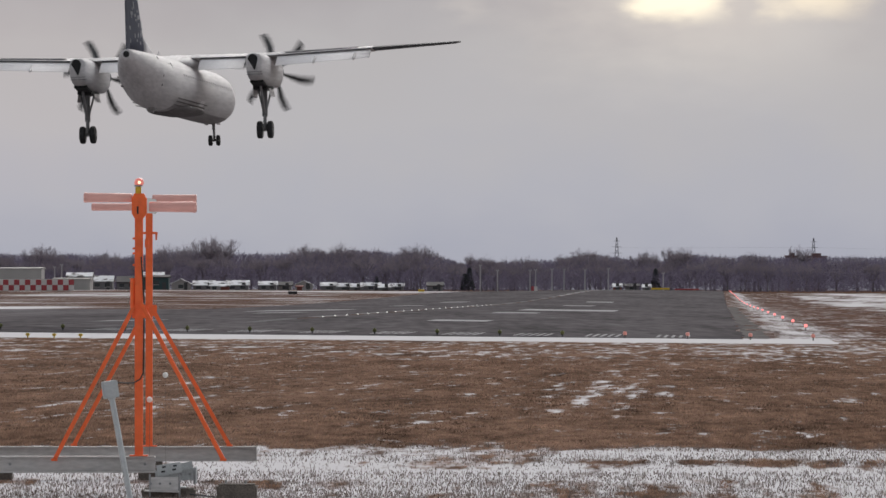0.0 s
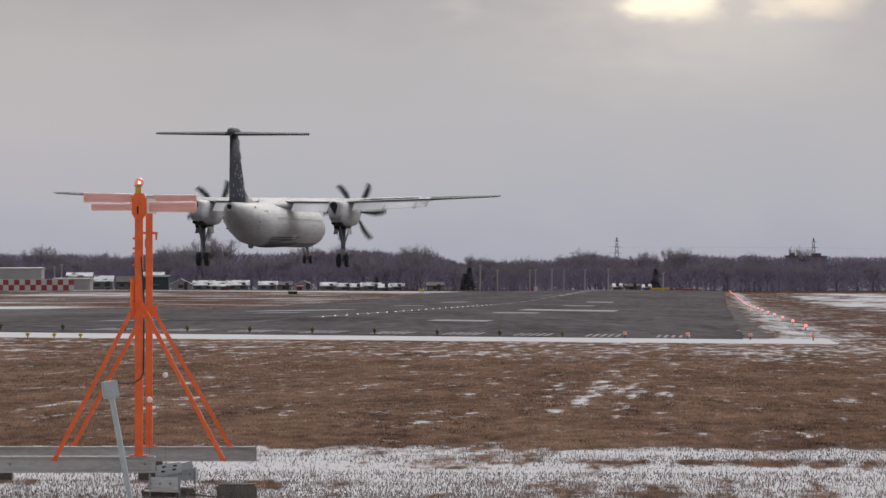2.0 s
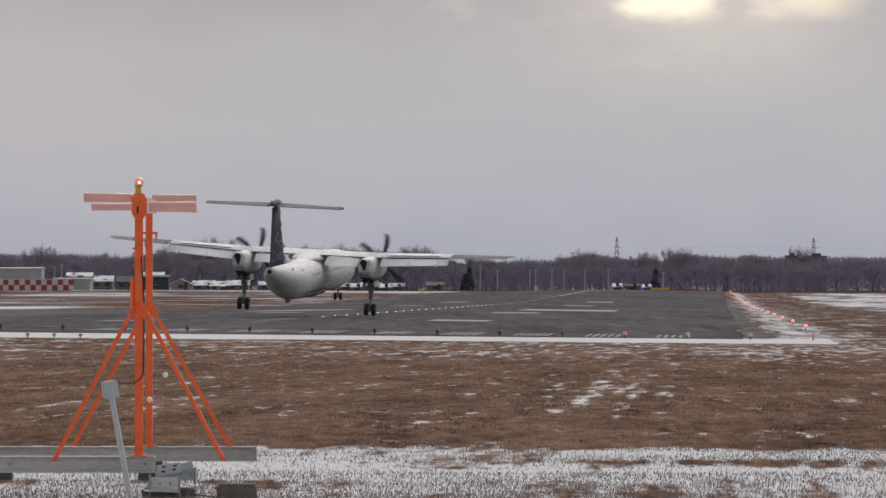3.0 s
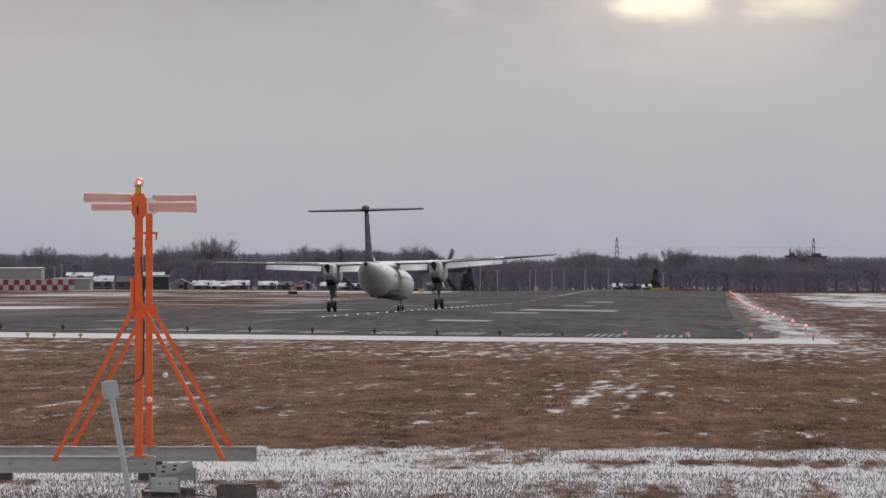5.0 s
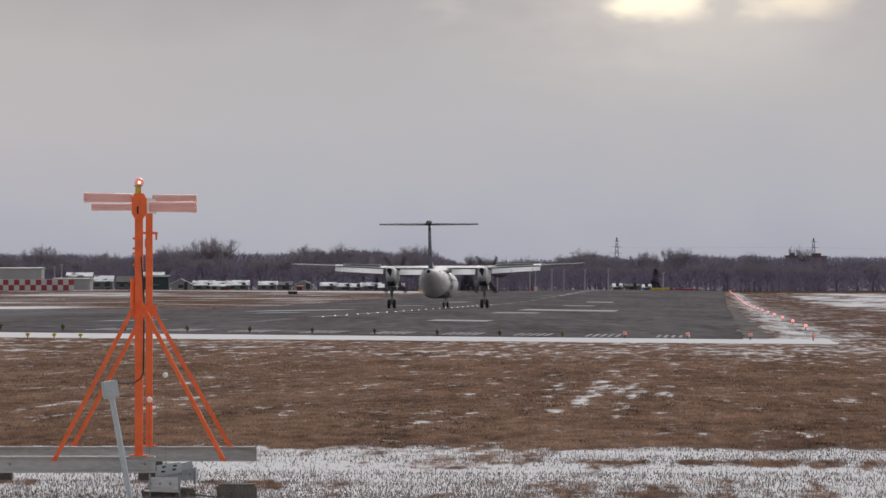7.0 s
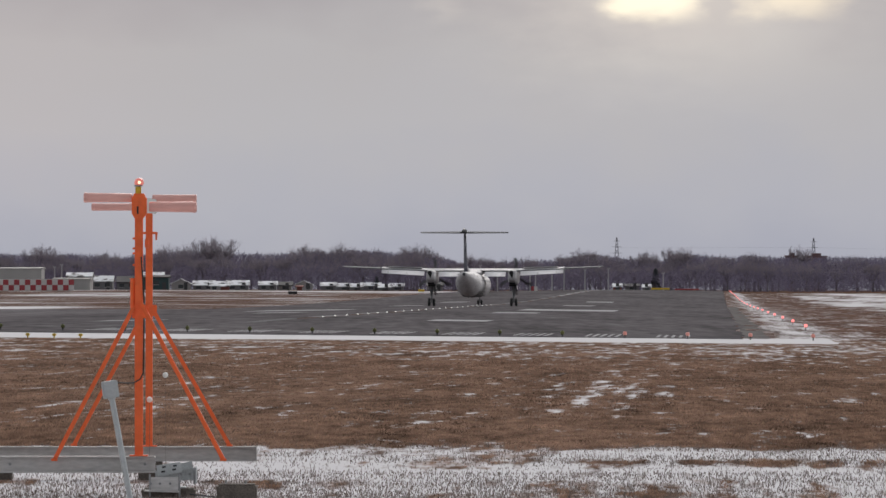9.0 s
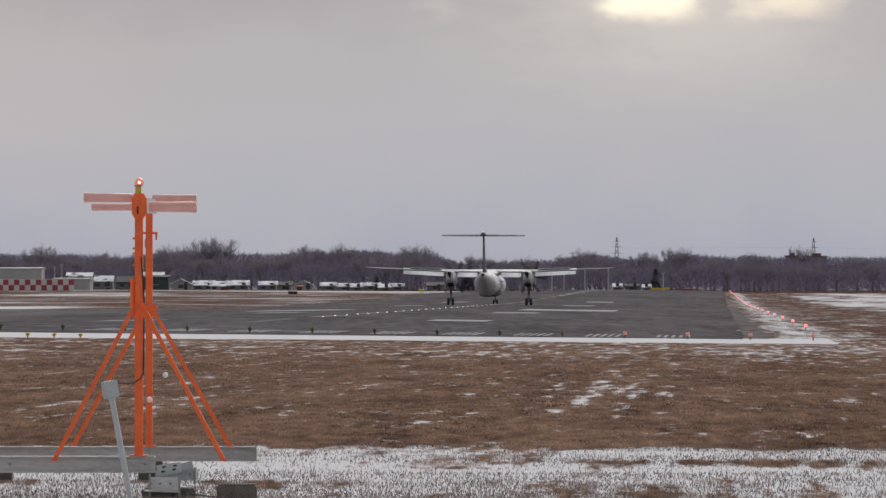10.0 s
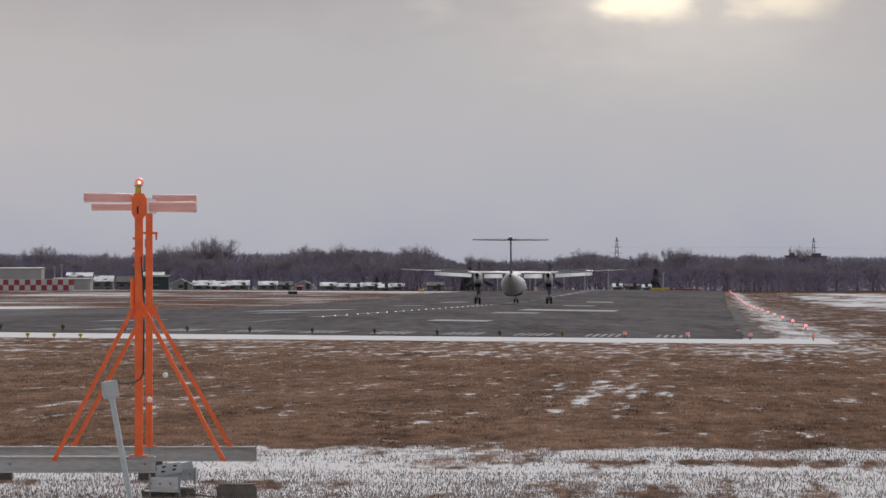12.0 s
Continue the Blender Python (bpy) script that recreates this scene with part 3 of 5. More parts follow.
    for x, y, zb in ((-3.42, 87.0, 1.03 - 0.02), (-3.545, 85.3, 0.545)):
        zz = ground_at(x, y)
        st = thing("ball_marker", pose(x, y, zz), "white ball on a thin stake", "marker", "ball markers")
        part("stake", rod(B(), (0, 0, -0.05), (0, 0, (0.80 if y > 86 else 0.545) - zz), 0.0015, n=6), CONCRETE, st)
        part("ball", ball(B(), (0, 0, (0.82 if y > 86 else 0.545) - zz), 0.036, 14), WHITEBALL, st, smooth=True)


build_foreground()


# ---- runway lights ----
def lamp_post(name, stem_h, head_mat, stem_mat, label, group):
    t = thing(name, Matrix(), label, "airfield light", group)
    part("stem", rod(B(), (0, 0, -0.05), (0, 0, stem_h), 0.03, 0.025, n=8), stem_mat, t)
    part("collar", rod(B(), (0, 0, stem_h), (0, 0, stem_h + 0.03), 0.06, n=10), stem_mat, t)
    part("lamp_head", ball(B(), (0, 0, stem_h + 0.11), 0.1, 12, (1, 1, 1.05)), head_mat, t, smooth=True)
    part("cap", rod(B(), (0, 0, stem_h + 0.19), (0, 0, stem_h + 0.225), 0.055, 0.03, n=10), BLACK, t)
    return t


def build_lights():
    a = lamp_post("threshold_light", 0.12, OLIVE, BLACK, "unlit olive threshold light on a short black stem", "threshold lights")
    b = lamp_post("threshold_light", 0.12, PALERED, BLACK, "reddish lit threshold light on a short stem", "threshold lights")
    c = lamp_post("edge_light", 0.2, REDLAMP, BLACK, "glowing red runway edge light on a short stem", "edge lights")
    first = {}
    for i in range(14):
        q = -33.6 + 2.927 * i
        src = a if i < 10 else b
        m = onrun(330.0, q)
        if src not in first:
            first[src] = 1
            src.matrix_basis = m
        else:
            copy_thing(src, m)
    for i in range(20):
        m = onrun(430 + 60.3 * i, 5.35 - 0.145 * i)
        if i == 0:
            c.matrix_basis = m
        else:
            copy_thing(c, m)
    e = thing("centreline_light", onrun(470, -26.3, 0.036), "small bright white light set in the centreline", "airfield light", "centreline lights")
    part("rim", rod(B(), (0, 0, 0), (0, 0, 0.02), 0.15, 0.12, n=10), STEEL, e)
    part("lens", box(B(), (0, 0, 0.03), (0.12, 0.1, 0.04), bevel=0.012), WHITELAMP, e)
    for i in range(1, 24):
        copy_thing(e, onrun(470 + 15.2 * i, -26.3, 0.036))
    y = thing("yellow_marker", onrun(292, -28.6), "small yellow light housing in the grass", "airfield light", "yellow markers")
    part("stem", rod(B(), (0, 0, -0.05), (0, 0, 0.1), 0.03), YELLOW, y)
    part("head", box(B(), (0, 0, 0.14), (0.18, 0.18, 0.11), bevel=0.03), YELLOW, y)
    for q in (-27.5, -26.4):
        copy_thing(y, onrun(292, q))


build_lights()


# ---- twin-engine turboprop airliner, origin on the ground between its main wheels, nose towards +y ----
def ellipse(y, zc, rx, rz, n=36, p=1.0, x0=0.0):
    out = []
    for i in range(n):
        a = 2 * math.pi * i / n
        c, s = math.cos(a), math.sin(a)
        out.append((x0 + rx * math.copysign(abs(c) ** p, c), y, zc + rz * math.copysign(abs(s) ** p, s)))
    return out


def foil(le, te, thick, x, z, n=9, vertical=False):
    """An airfoil section with chord along y; vertical: thickness along x, for a fin."""
    top, low = [], []
    for i in range(n + 1):
        u = 0.5 - 0.5 * math.cos(math.pi * i / n)
        t = thick * (1.48 * math.sqrt(u) - 0.63 * u - 1.76 * u * u + 1.42 * u ** 3 - 0.51 * u ** 4) * 2.0
        y = le + (te - le) * u
        top.append((y, t * 0.55 + 0.004))
        low.append((y, -t * 0.45 - 0.004))
    ring = top + low[::-1][0:-1]
    return [(x + h, y, z) for y, h in ring] if vertical else [(x, y, z + h) for y, h in ring]


def build_airliner():
    air = thing("airliner", Matrix(), "white twin-turboprop airliner with navy tail, landing with flaps and wheels down", "airplane")

    def P(name, bm, m, label="", smooth=False, parent=None):
        return part(name, bm, m, parent or air, label, smooth)

    # fuselage
    st = [(16.3, 1.75, 0.06, 0.06), (16.1, 1.77, 0.34, 0.32), (15.6, 1.84, 0.66, 0.62), (14.8, 1.96, 0.95, 0.92), (13.8, 2.1, 1.17, 1.16), (12.6, 2.19, 1.3, 1.31),
          (11.2, 2.22, 1.345, 1.345), (8, 2.25, 1.345, 1.345), (4, 2.3, 1.345, 1.345), (0, 2.36, 1.345, 1.345), (-4.5, 2.42, 1.345, 1.345), (-6.6, 2.44, 1.345, 1.34),
          (-8.6, 2.5, 1.33, 1.28), (-10.4, 2.66, 1.24, 1.12), (-12.2, 2.92, 1.06, 0.88), (-13.8, 3.17, 0.82, 0.64), (-15.2, 3.38, 0.54, 0.44), (-16.0, 3.5, 0.34, 0.31), (-16.4, 3.55, 0.22, 0.22)]
    bm = loft(B(), [ellipse(*k, 48) for k in st])
    bm.faces.ensure_lookup_table()
    bmesh.ops.recalc_face_normals(bm, faces=bm.faces)
    # lower faces ahead of the tail take the belly's painted shade
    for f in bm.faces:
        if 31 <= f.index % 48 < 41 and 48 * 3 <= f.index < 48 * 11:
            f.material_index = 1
    fus = P("fuselage", bm, [WHITE, BELLY], "white fuselage with the belly's shade painted grey", True)
    P("tail_cone_outlet", rod(B(), (0, -16.36, 3.55), (0, -16.52, 3.56), 0.17, 0.12, n=16), SOOT_SHADE, parent=fus)
    for k, z in enumerate((1.3, 1.44, 1.58)):
        for x in (-1, 1):
            bm = B()
            a = math.asin((z - 2.33) / 1.345)
            box(bm, (x * 1.347 * math.cos(a), 1.5, z), (0.014, 17.5, 0.07), pose(0, 0, 0, -0.7, x * -math.degrees(a), 0))
            P("belly_stripe", bm, STRIPE, parent=fus)
    for x in (-1, 1):
        for i in range(22):
            y = 11.3 - 0.82 * i
            P("window", box(B(), (x * 1.301, y, 2.62 - 0.0125 * (y - 4)), (0.02, 0.2, 0.28), bevel=0.008), CABINGLASS, parent=fus)
    for x in (-0.5, 0.0, 0.5):
        P("windscreen", box(B(), (x, 14.75 - abs(x) * 0.5, 2.76 - abs(x) * 0.1), (0.42, 0.5, 0.03), pose(0, 0, 0, -38, 0, 0), 0.01), GLASS, parent=fus)
    # lettering on the rear flank, as plain bars
    for x in (-1, 1):
        for y, z, w, h in ((-8.75, 3.2, 0.28, 0.3), (-10.0, 3.14, 0.16, 0.26), (-9.72, 3.16, 0.16, 0.26), (-9.44, 3.18, 0.16, 0.26), (-11.7, 3.5, 0.6, 0.16)):
            t = step(-4.5, -16.4, y)
            rx = np.interp(y, [-12.2, -10.4, -8.6, -6.6], [1.0, 1.18, 1.3, 1.34])
            zc = np.interp(y, [-12.2, -10.4, -8.6, -6.6], [2.92, 2.66, 2.5, 2.44])
            px = rx * math.sqrt(max(0.05, 1 - ((z - zc) / rx) ** 2))
            P("marking_bar", box(B(), (x * px, y, z), (0.03, w, h), pose(0, 0, 0, 0, x * -28, x * 6.5)), WINGGREY, parent=fus)
        P("access_panel", box(B(), (x * 1.128, 1.2, 1.61), (0.03, 1.6, 0.3), pose(0, 0, 0, 0, x * 33, 0), 0.01), FLAPWHITE, "bright white access panel", parent=fus)
        # two short dark dashes low on the rear flank
        for y, z, w in ((-11.6, 2.62, 0.5), (-11.2, 2.2, 0.75)):
            rx = np.interp(y, [-12.2, -10.4], [1.06, 1.24])
            rz, zc = np.interp(y, [-12.2, -10.4], [0.88, 1.12]), np.interp(y, [-12.2, -10.4], [2.92, 2.66])
            P("drain_streak", box(B(), (x * rx * math.sqrt(1 - ((z - zc) / rz) ** 2), y, z), (0.03, w, 0.09), pose(0, 0, 0, 0, x * 18, x * 6.5)), STRIPE, "short dark dash on the rear flank", parent=fus)
    # belly fairing and tail bumper
    P("belly_fairing", loft(B(), [ellipse(y, 1.3, rx, rz) for y, rx, rz in ((5.4, 0.1, 0.1), (4.2, 0.9, 0.26), (1.0, 1.12, 0.34), (-2.5, 1.12, 0.34), (-5.0, 0.7, 0.24), (-5.8, 0.1, 0.1))]), UNDERSIDE, smooth=True)
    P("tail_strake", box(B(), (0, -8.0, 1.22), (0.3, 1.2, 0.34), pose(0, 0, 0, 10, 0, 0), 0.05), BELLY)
    P("wing_fairing", loft(B(), [ellipse(y, 3.6, rx, rz) for y, rx, rz in ((4.6, 0.1, 0.05), (3.4, 0.85, 0.3), (2.2, 1.12, 0.44), (0.2, 1.12, 0.44), (-1.4, 0.95, 0.32), (-3.2, 0.4, 0.14), (-4.0, 0.06, 0.04))]), WHITE, smooth=True)

    # wing, in a centre section and two outer panels
    P("centre_wing", loft(B(), [foil(2.75, -0.35, 0.4, x, 3.86) for x in (-4.4, -2, 0, 2, 4.4)]), WHITE, smooth=True)
    for sx in (-1, 1):
        P("mid_wing", loft(B(), [foil(2.75, -0.35, 0.38, sx * 4.4, 3.86), foil(2.25, 0.05, 0.27, sx * 9.9, 4.1)]), WHITE, "white wing panel outboard of the engine", True)
        secs = [(9.9, 2.25, 0.05, 0.22, 4.1), (13.9, 1.85, 0.3, 0.11, 4.28), (14.2, 1.55, 0.45, 0.06, 4.3)]
        outer = P("outer_wing", loft(B(), [foil(le, te, t, sx * x, z) for x, le, te, t, z in secs]), WINGGREY, "outer wing panel greyed for its shade", True)
        P("deicer_boot", loft(B(), [foil(2.29, 2.05, 0.12, sx * 9.9, 4.1), foil(1.89, 1.7, 0.08, sx * 13.9, 4.28)]), BLACK, parent=outer)
        bm = B()
        # ailerons, flaps with fairings, spoilers
        P("aileron", loft(B(), [foil(0.1, -0.66, 0.11, sx * 10.0, 4.08), foil(0.36, -0.16, 0.07, sx * 13.9, 4.25)]), AILERON, "aileron coloured dark for its backlit shade")
        for x0, x1, z0, z1, t0, t1, c in ((1.35, 3.62, 3.8, 3.8, -0.32, -0.32, 1.25), (5.2, 9.85, 3.84, 4.03, -0.26, 0.0, 1.12)):
            fl = []
            for x, z, te, ch in ((x0, z0, t0, c), (x1, z1, t1, c * (0.82 if x1 > 5 else 1.0))):
                a = radians(25)
                fl.append([(px, te + (py - te) * math.cos(a) + (pz - z) * math.sin(a), z - 0.05 + (py - te) * math.sin(a) + (pz - z) * math.cos(a)) for px, py, pz in foil(te, te - ch, 0.075, sx * x, z)])
            # dark bar laid along the gap in place of its shadow
            P("flap_slot", bar(B(), (sx * x0, t0 + 0.02, z0 + 0.03), (sx * x1, t1 + 0.02, z1 + 0.03), 0.05, 0.06), DARKGREY)
            P("flap", loft(B(), fl), FLAPWHITE, "white flap lowered for landing", True)
        for x, z in ((7.1, 3.72), (9.1, 3.82)):
            P("flap_fairing", loft(B(), [ellipse(y, z + dz, r * 0.6, r, 12, x0=sx * x) for y, dz, r in ((1.0, 0.12, 0.03), (0.3, 0.04, 0.13), (-0.6, -0.12, 0.14), (-1.25, -0.28, 0.08), (-1.5, -0.34, 0.02))]), WHITE, smooth=True)
        # tip light
        P("tip_light", ball(B(), (sx * 14.2, 1.2, 4.3), 0.04, 8), GLASS)

    # nacelles
    for sx in (-1, 1):
        x = sx * 4.4
        st = [(4.9, 3.18, 0.4, 0.42), (4.4, 3.13, 0.48, 0.58), (3.6, 3.08, 0.52, 0.74), (2.2, 3.08, 0.53, 0.8), (0.4, 3.1, 0.53, 0.8), (-1.2, 3.15, 0.51, 0.76), (-2.4, 3.24, 0.47, 0.68), (-3.1, 3.34, 0.42, 0.56), (-3.25, 3.4, 0.34, 0.46)]
        nac = P("nacelle", loft(B(), [ellipse(*k, 28, 0.62, x) for k in st]), WHITE, "white engine nacelle", True)
        def drop(y, k):
            ring = []
            for i in range(20):
                a = 2 * math.pi * i / 20
                low = max(0.0, -math.sin(a))
                ring.append((x - 0.06 + k * (0.25 * math.cos(a) * (1 - 0.55 * low) + 0.08 * low), y, 3.6 + k * (0.27 * math.sin(a) - 0.26 * low ** 2)))
            return ring

        P("exhaust", loft(B(), [drop(-3.0, 0.9), drop(-3.26, 1.0), drop(-3.36, 0.94)]), SOOT_SHADE, "sooty black exhaust outlet", parent=nac)
        P("intake", loft(B(), [ellipse(4.6, 2.7, 0.28, 0.16, 14, 1, x), ellipse(4.72, 2.7, 0.25, 0.13, 14, 1, x)]), SOOT_SHADE, parent=nac)
        # solid black block: the shade of the open well painted on
        P("wheel_well", box(B(), (x, 0.1, 2.26), (0.72, 2.6, 0.2), bevel=0.03), SOOT_SHADE, "black block for the shade in the open wheel well", parent=nac)
        for dx in (-0.42, 0.42):
            P("gear_door", box(B(), (x + dx, 0.2, 2.02), (0.03, 1.7, 0.42), pose(0, 0, 0, 0, math.copysign(10, -dx), 0), 0.01), WHITE, parent=nac)
        P("panel_seam", box(B(), (x, -3.2, 2.98), (0.74, 0.14, 0.025)), WINGGREY, parent=nac)
        P("panel_seam", box(B(), (x, -3.14, 2.86), (0.78, 0.14, 0.025)), WINGGREY, parent=nac)
        # second black block for the dark under the nacelle's tail
        P("tail_well", box(B(), (x, -1.7, 2.44), (0.66, 1.5, 0.14), pose(0, 0, 0, -8, 0, 0), 0.03), SOOT_SHADE, parent=nac)
        # stripe along the nacelle
        P("nacelle_stripe", box(B(), (x - 0.545, 0.6, 2.95), (0.02, 3.6, 0.05)), BELLY, parent=nac)

    # fin, rudder and tailplane
    P("fin", loft(B(), [foil(le, te, t, 0, z, vertical=True) for z, le, te, t in ((3.3, -9.6, -15.3, 0.2), (4.4, -10.9, -15.35, 0.19), (6.2, -12.4, -15.5, 0.17), (8.0, -13.7, -15.65, 0.15))]), NAVY, "navy fin with pale patterned blocks", True)
    P("dorsal_fillet", loft(B(), [ellipse(y, z, r, r2, 14) for y, z, r, r2 in ((-5.8, 3.72, 0.03, 0.03), (-8.0, 3.7, 0.14, 0.22), (-10.2, 3.68, 0.18, 0.7), (-11.2, 3.7, 0.16, 0.9))]), WHITE, smooth=True)
    P("rudder", loft(B(), [foil(-15.3, -16.45, 0.09, 0, 3.75, vertical=True), foil(-15.62, -16.4, 0.07, 0, 7.85, vertical=True)]), NAVY, "navy rudder")
    rnd = random.Random(5)
    for k in range(44):
        z = rnd.uniform(4.2, 7.6)
        y = rnd.uniform(-15.2, -11.1 - (z - 4.4) * 0.75)
        for sx in (-1, 1):
            le, te = -10.9 - (z - 4.4) * 0.78, -15.35 - (z - 4.4) * 0.08
            u = (y - le) / (te - le)
            half = 0.36 * (1.48 * math.sqrt(max(u, 0.01)) - 0.63 * u - 1.76 * u * u + 1.42 * u ** 3 - 0.51 * u ** 4) * 0.55
            P("pattern_block", box(B(), (sx * (half + 0.001), y, z), (0.02, rnd.uniform(0.18, 0.4), rnd.uniform(0.1, 0.22))), LIGHTMARK)
    for k in range(26):
        z = 4.0 + 3.7 * k / 26
        for sx in (-1, 1):
            y = rnd.uniform(-16.25, -15.75)
            P("pattern_block", box(B(), (sx * (0.03 + 0.045 * (y + 15.75)), y, z), (0.024, rnd.uniform(0.14, 0.34), rnd.uniform(0.06, 0.13))), LIGHTMARK)
    P("tail_bullet", loft(B(), [ellipse(y, 8.12, rx, rz, 16) for y, rx, rz in ((-13.2, 0.03, 0.03), (-13.7, 0.2, 0.17), (-14.8, 0.27, 0.22), (-16.0, 0.25, 0.21), (-16.7, 0.1, 0.1))]), WINGGREY, smooth=True)
    for sx in (-1, 1):
        tp = P("tailplane", loft(B(), [foil(-13.95, -15.75, 0.24, 0.0, 7.97), foil(-14.75, -15.85, 0.15, sx * 4.63, 7.97)]), WINGGREY, "horizontal tailplane greyed for its shade", True)
        P("elevator", loft(B(), [foil(-15.66, -16.5, 0.13, sx * 0.3, 7.96), foil(-15.8, -16.3, 0.1, sx * 4.6, 7.96)]), WINGGREY, parent=tp)
    P("beacon_light", ball(B(), (0, -16.2, 8.38), 0.07, 8), LENS)
    P("antenna", box(B(), (0, 6.0, 3.92), (0.04, 0.4, 0.3), pose(0, 0, 0, 25, 0, 0), 0.01), WHITE)
    P("antenna", box(B(), (0, -5.6, 3.85), (0.04, 0.4, 0.3), pose(0, 0, 0, 25, 0, 0), 0.01), WHITE)

    # undercarriage, each leg an assembly that slides on its strut
    moving = {"gear": [], "prop": [], "spoiler": []}

    def wheel(parent, x, y, r, w):
        bm = B()
        prof = [(0.55, 0.5), (0.86, 0.5), (0.97, 0.36), (1.0, 0.12), (1.0, -0.12), (0.97, -0.36), (0.86, -0.5), (0.55, -0.5)]
        n = 22
        loft(bm, [[(x + w * k, y + r * q * math.cos(2 * math.pi * i / n), r + r * q * math.sin(2 * math.pi * i / n)) for i in range(n)] for q, k in prof])
        t = P("tyre", bm, BLACK, smooth=False, parent=parent)
        P("hub", rod(B(), (x - w * 0.42, y, r), (x + w * 0.42, y, r), r * 0.53, n=16), STEEL, parent=parent)
        return t

    for sx in (-1, 1):
        x = sx * 4.46
        g = P("main_gear", rod(B(), (x, 0, 0.43), (x, 0.05, 2.5), 0.085, 0.1, n=12), STEEL, "steel main undercarriage leg with twin wheels")
        P("sleeve", rod(B(), (x, 0.02, 1.1), (x, 0.05, 2.6), 0.135, 0.15, n=12), WINGGREY, parent=g)
        P("axle", rod(B(), (x - 0.42, 0, 0.43), (x + 0.42, 0, 0.43), 0.07, n=10), STEEL, parent=g)
        P("drag_strut", rod(B(), (x, -0.05, 1.25), (x, -1.5, 2.75), 0.065, n=8), STEEL, parent=g)
        for dx in (-0.16, 0.16):
            P("side_brace", rod(B(), (x + dx * 0.3, 0.0, 1.3), (x + dx * 2.3, 0.3, 2.6), 0.05, n=8), STEEL, parent=g)
        P("torque_link", bar(B(), (x, -0.12, 0.5), (x, -0.32, 0.85), 0.1, 0.04), STEEL, parent=g)
        P("torque_link", bar(B(), (x, -0.32, 0.85), (x, -0.12, 1.18), 0.1, 0.04), STEEL, parent=g)
        for dx in (-0.26, 0.26):
            wheel(g, x + dx, 0.0, 0.44, 0.27)
        moving["gear"].append(g)
    g = P("nose_gear", rod(B(), (0, 13.94, 0.3), (0, 13.8, 1.5), 0.06, 0.08, n=12), STEEL, "steel nose undercarriage leg with twin wheels")
    P("axle", rod(B(), (-0.26, 13.94, 0.28), (0.26, 13.94, 0.28), 0.05, n=8), STEEL, parent=g)
    P("drag_strut", rod(B(), (0, 13.9, 0.75), (0, 12.9, 1.4), 0.045, n=8), STEEL, parent=g)
    P("taxi_light", ball(B(), (0, 13.78, 0.9), 0.09, 8), STEEL, parent=g)
    for dx in (-0.2, 0.2):
        wheel(g, dx, 13.94, 0.28, 0.19)
    moving["gear"].append(g)
    for dx in (-0.32, 0.32):
        P("nose_gear_door", box(B(), (dx, 13.3, 1.05), (0.025, 1.3, 0.36), bevel=0.008), WHITE)

    # six-bladed propellers, each turning about its own hub
    for sx in (-1, 1):
        n = 18
        spin = loft(B(), [[(r * math.cos(2 * math.pi * i / n), y, r * math.sin(2 * math.pi * i / n)) for i in range(n)] for y, r in ((-0.2, 0.42), (0.1, 0.42), (0.4, 0.33), (0.65, 0.18), (0.75, 0.03))])
        pr = P("propeller", spin, DARKGREY, "dark grey six-bladed propeller", True)
        for k in range(6):
            secs = []
            for r, ch, tw, sw in ((0.38, 0.2, 62, 0.0), (0.8, 0.33, 48, 0.03), (1.3, 0.4, 36, 0.06), (1.75, 0.36, 28, 0.0), (1.98, 0.26, 25, -0.08), (2.05, 0.12, 24, -0.14)):
                ring = []
                for u, h in ((0.5, 0), (0.2, 0.05), (-0.2, 0.05), (-0.5, 0), (-0.2, -0.02), (0.2, -0.02)):
                    cx, cy = u * ch, h * ch * 2
                    a = radians(tw)
                    ring.append((sw + cx * math.cos(a) - cy * math.sin(a), cx * math.sin(a) + cy * math.cos(a), r))
                secs.append(ring)
            bm = loft(B(), secs)
            bmesh.ops.transform(bm, matrix=Matrix.Rotation(radians(60 * k), 4, "Y"), verts=bm.verts)
            P("blade", bm, DARKGREY, parent=pr)
        moving["prop"].append(pr)
    # roll spoilers, hinged on the wing's upper side
    for sx in (-1, 1):
        a, b = Vector((sx * 5.5, 0.72, 4.04)), Vector((sx * 9.2, 0.78, 4.18))
        bm = loft(B(), [[(0, 0, 0.0), (0, 0, 0.03), (0, -0.62, 0.012), (0, -0.62, -0.01)], [tuple(b - a + Vector((0, 0, 0.0))), tuple(b - a + Vector((0, 0, 0.03))), tuple(b - a + Vector((0, -0.52, 0.012))), tuple(b - a + Vector((0, -0.52, -0.01)))]])
        sp = P("spoiler", bm, FLAPWHITE, "pale hinged spoiler panel")
        sp.location = a
        moving["spoiler"].append((sp, a))
    return air, moving


airliner, moving_parts = build_airliner()


# ---- far side of the airfield ----
def far(x, y, lift=0.0):
    return Vector((x, y, ground_at(x, y) + lift))


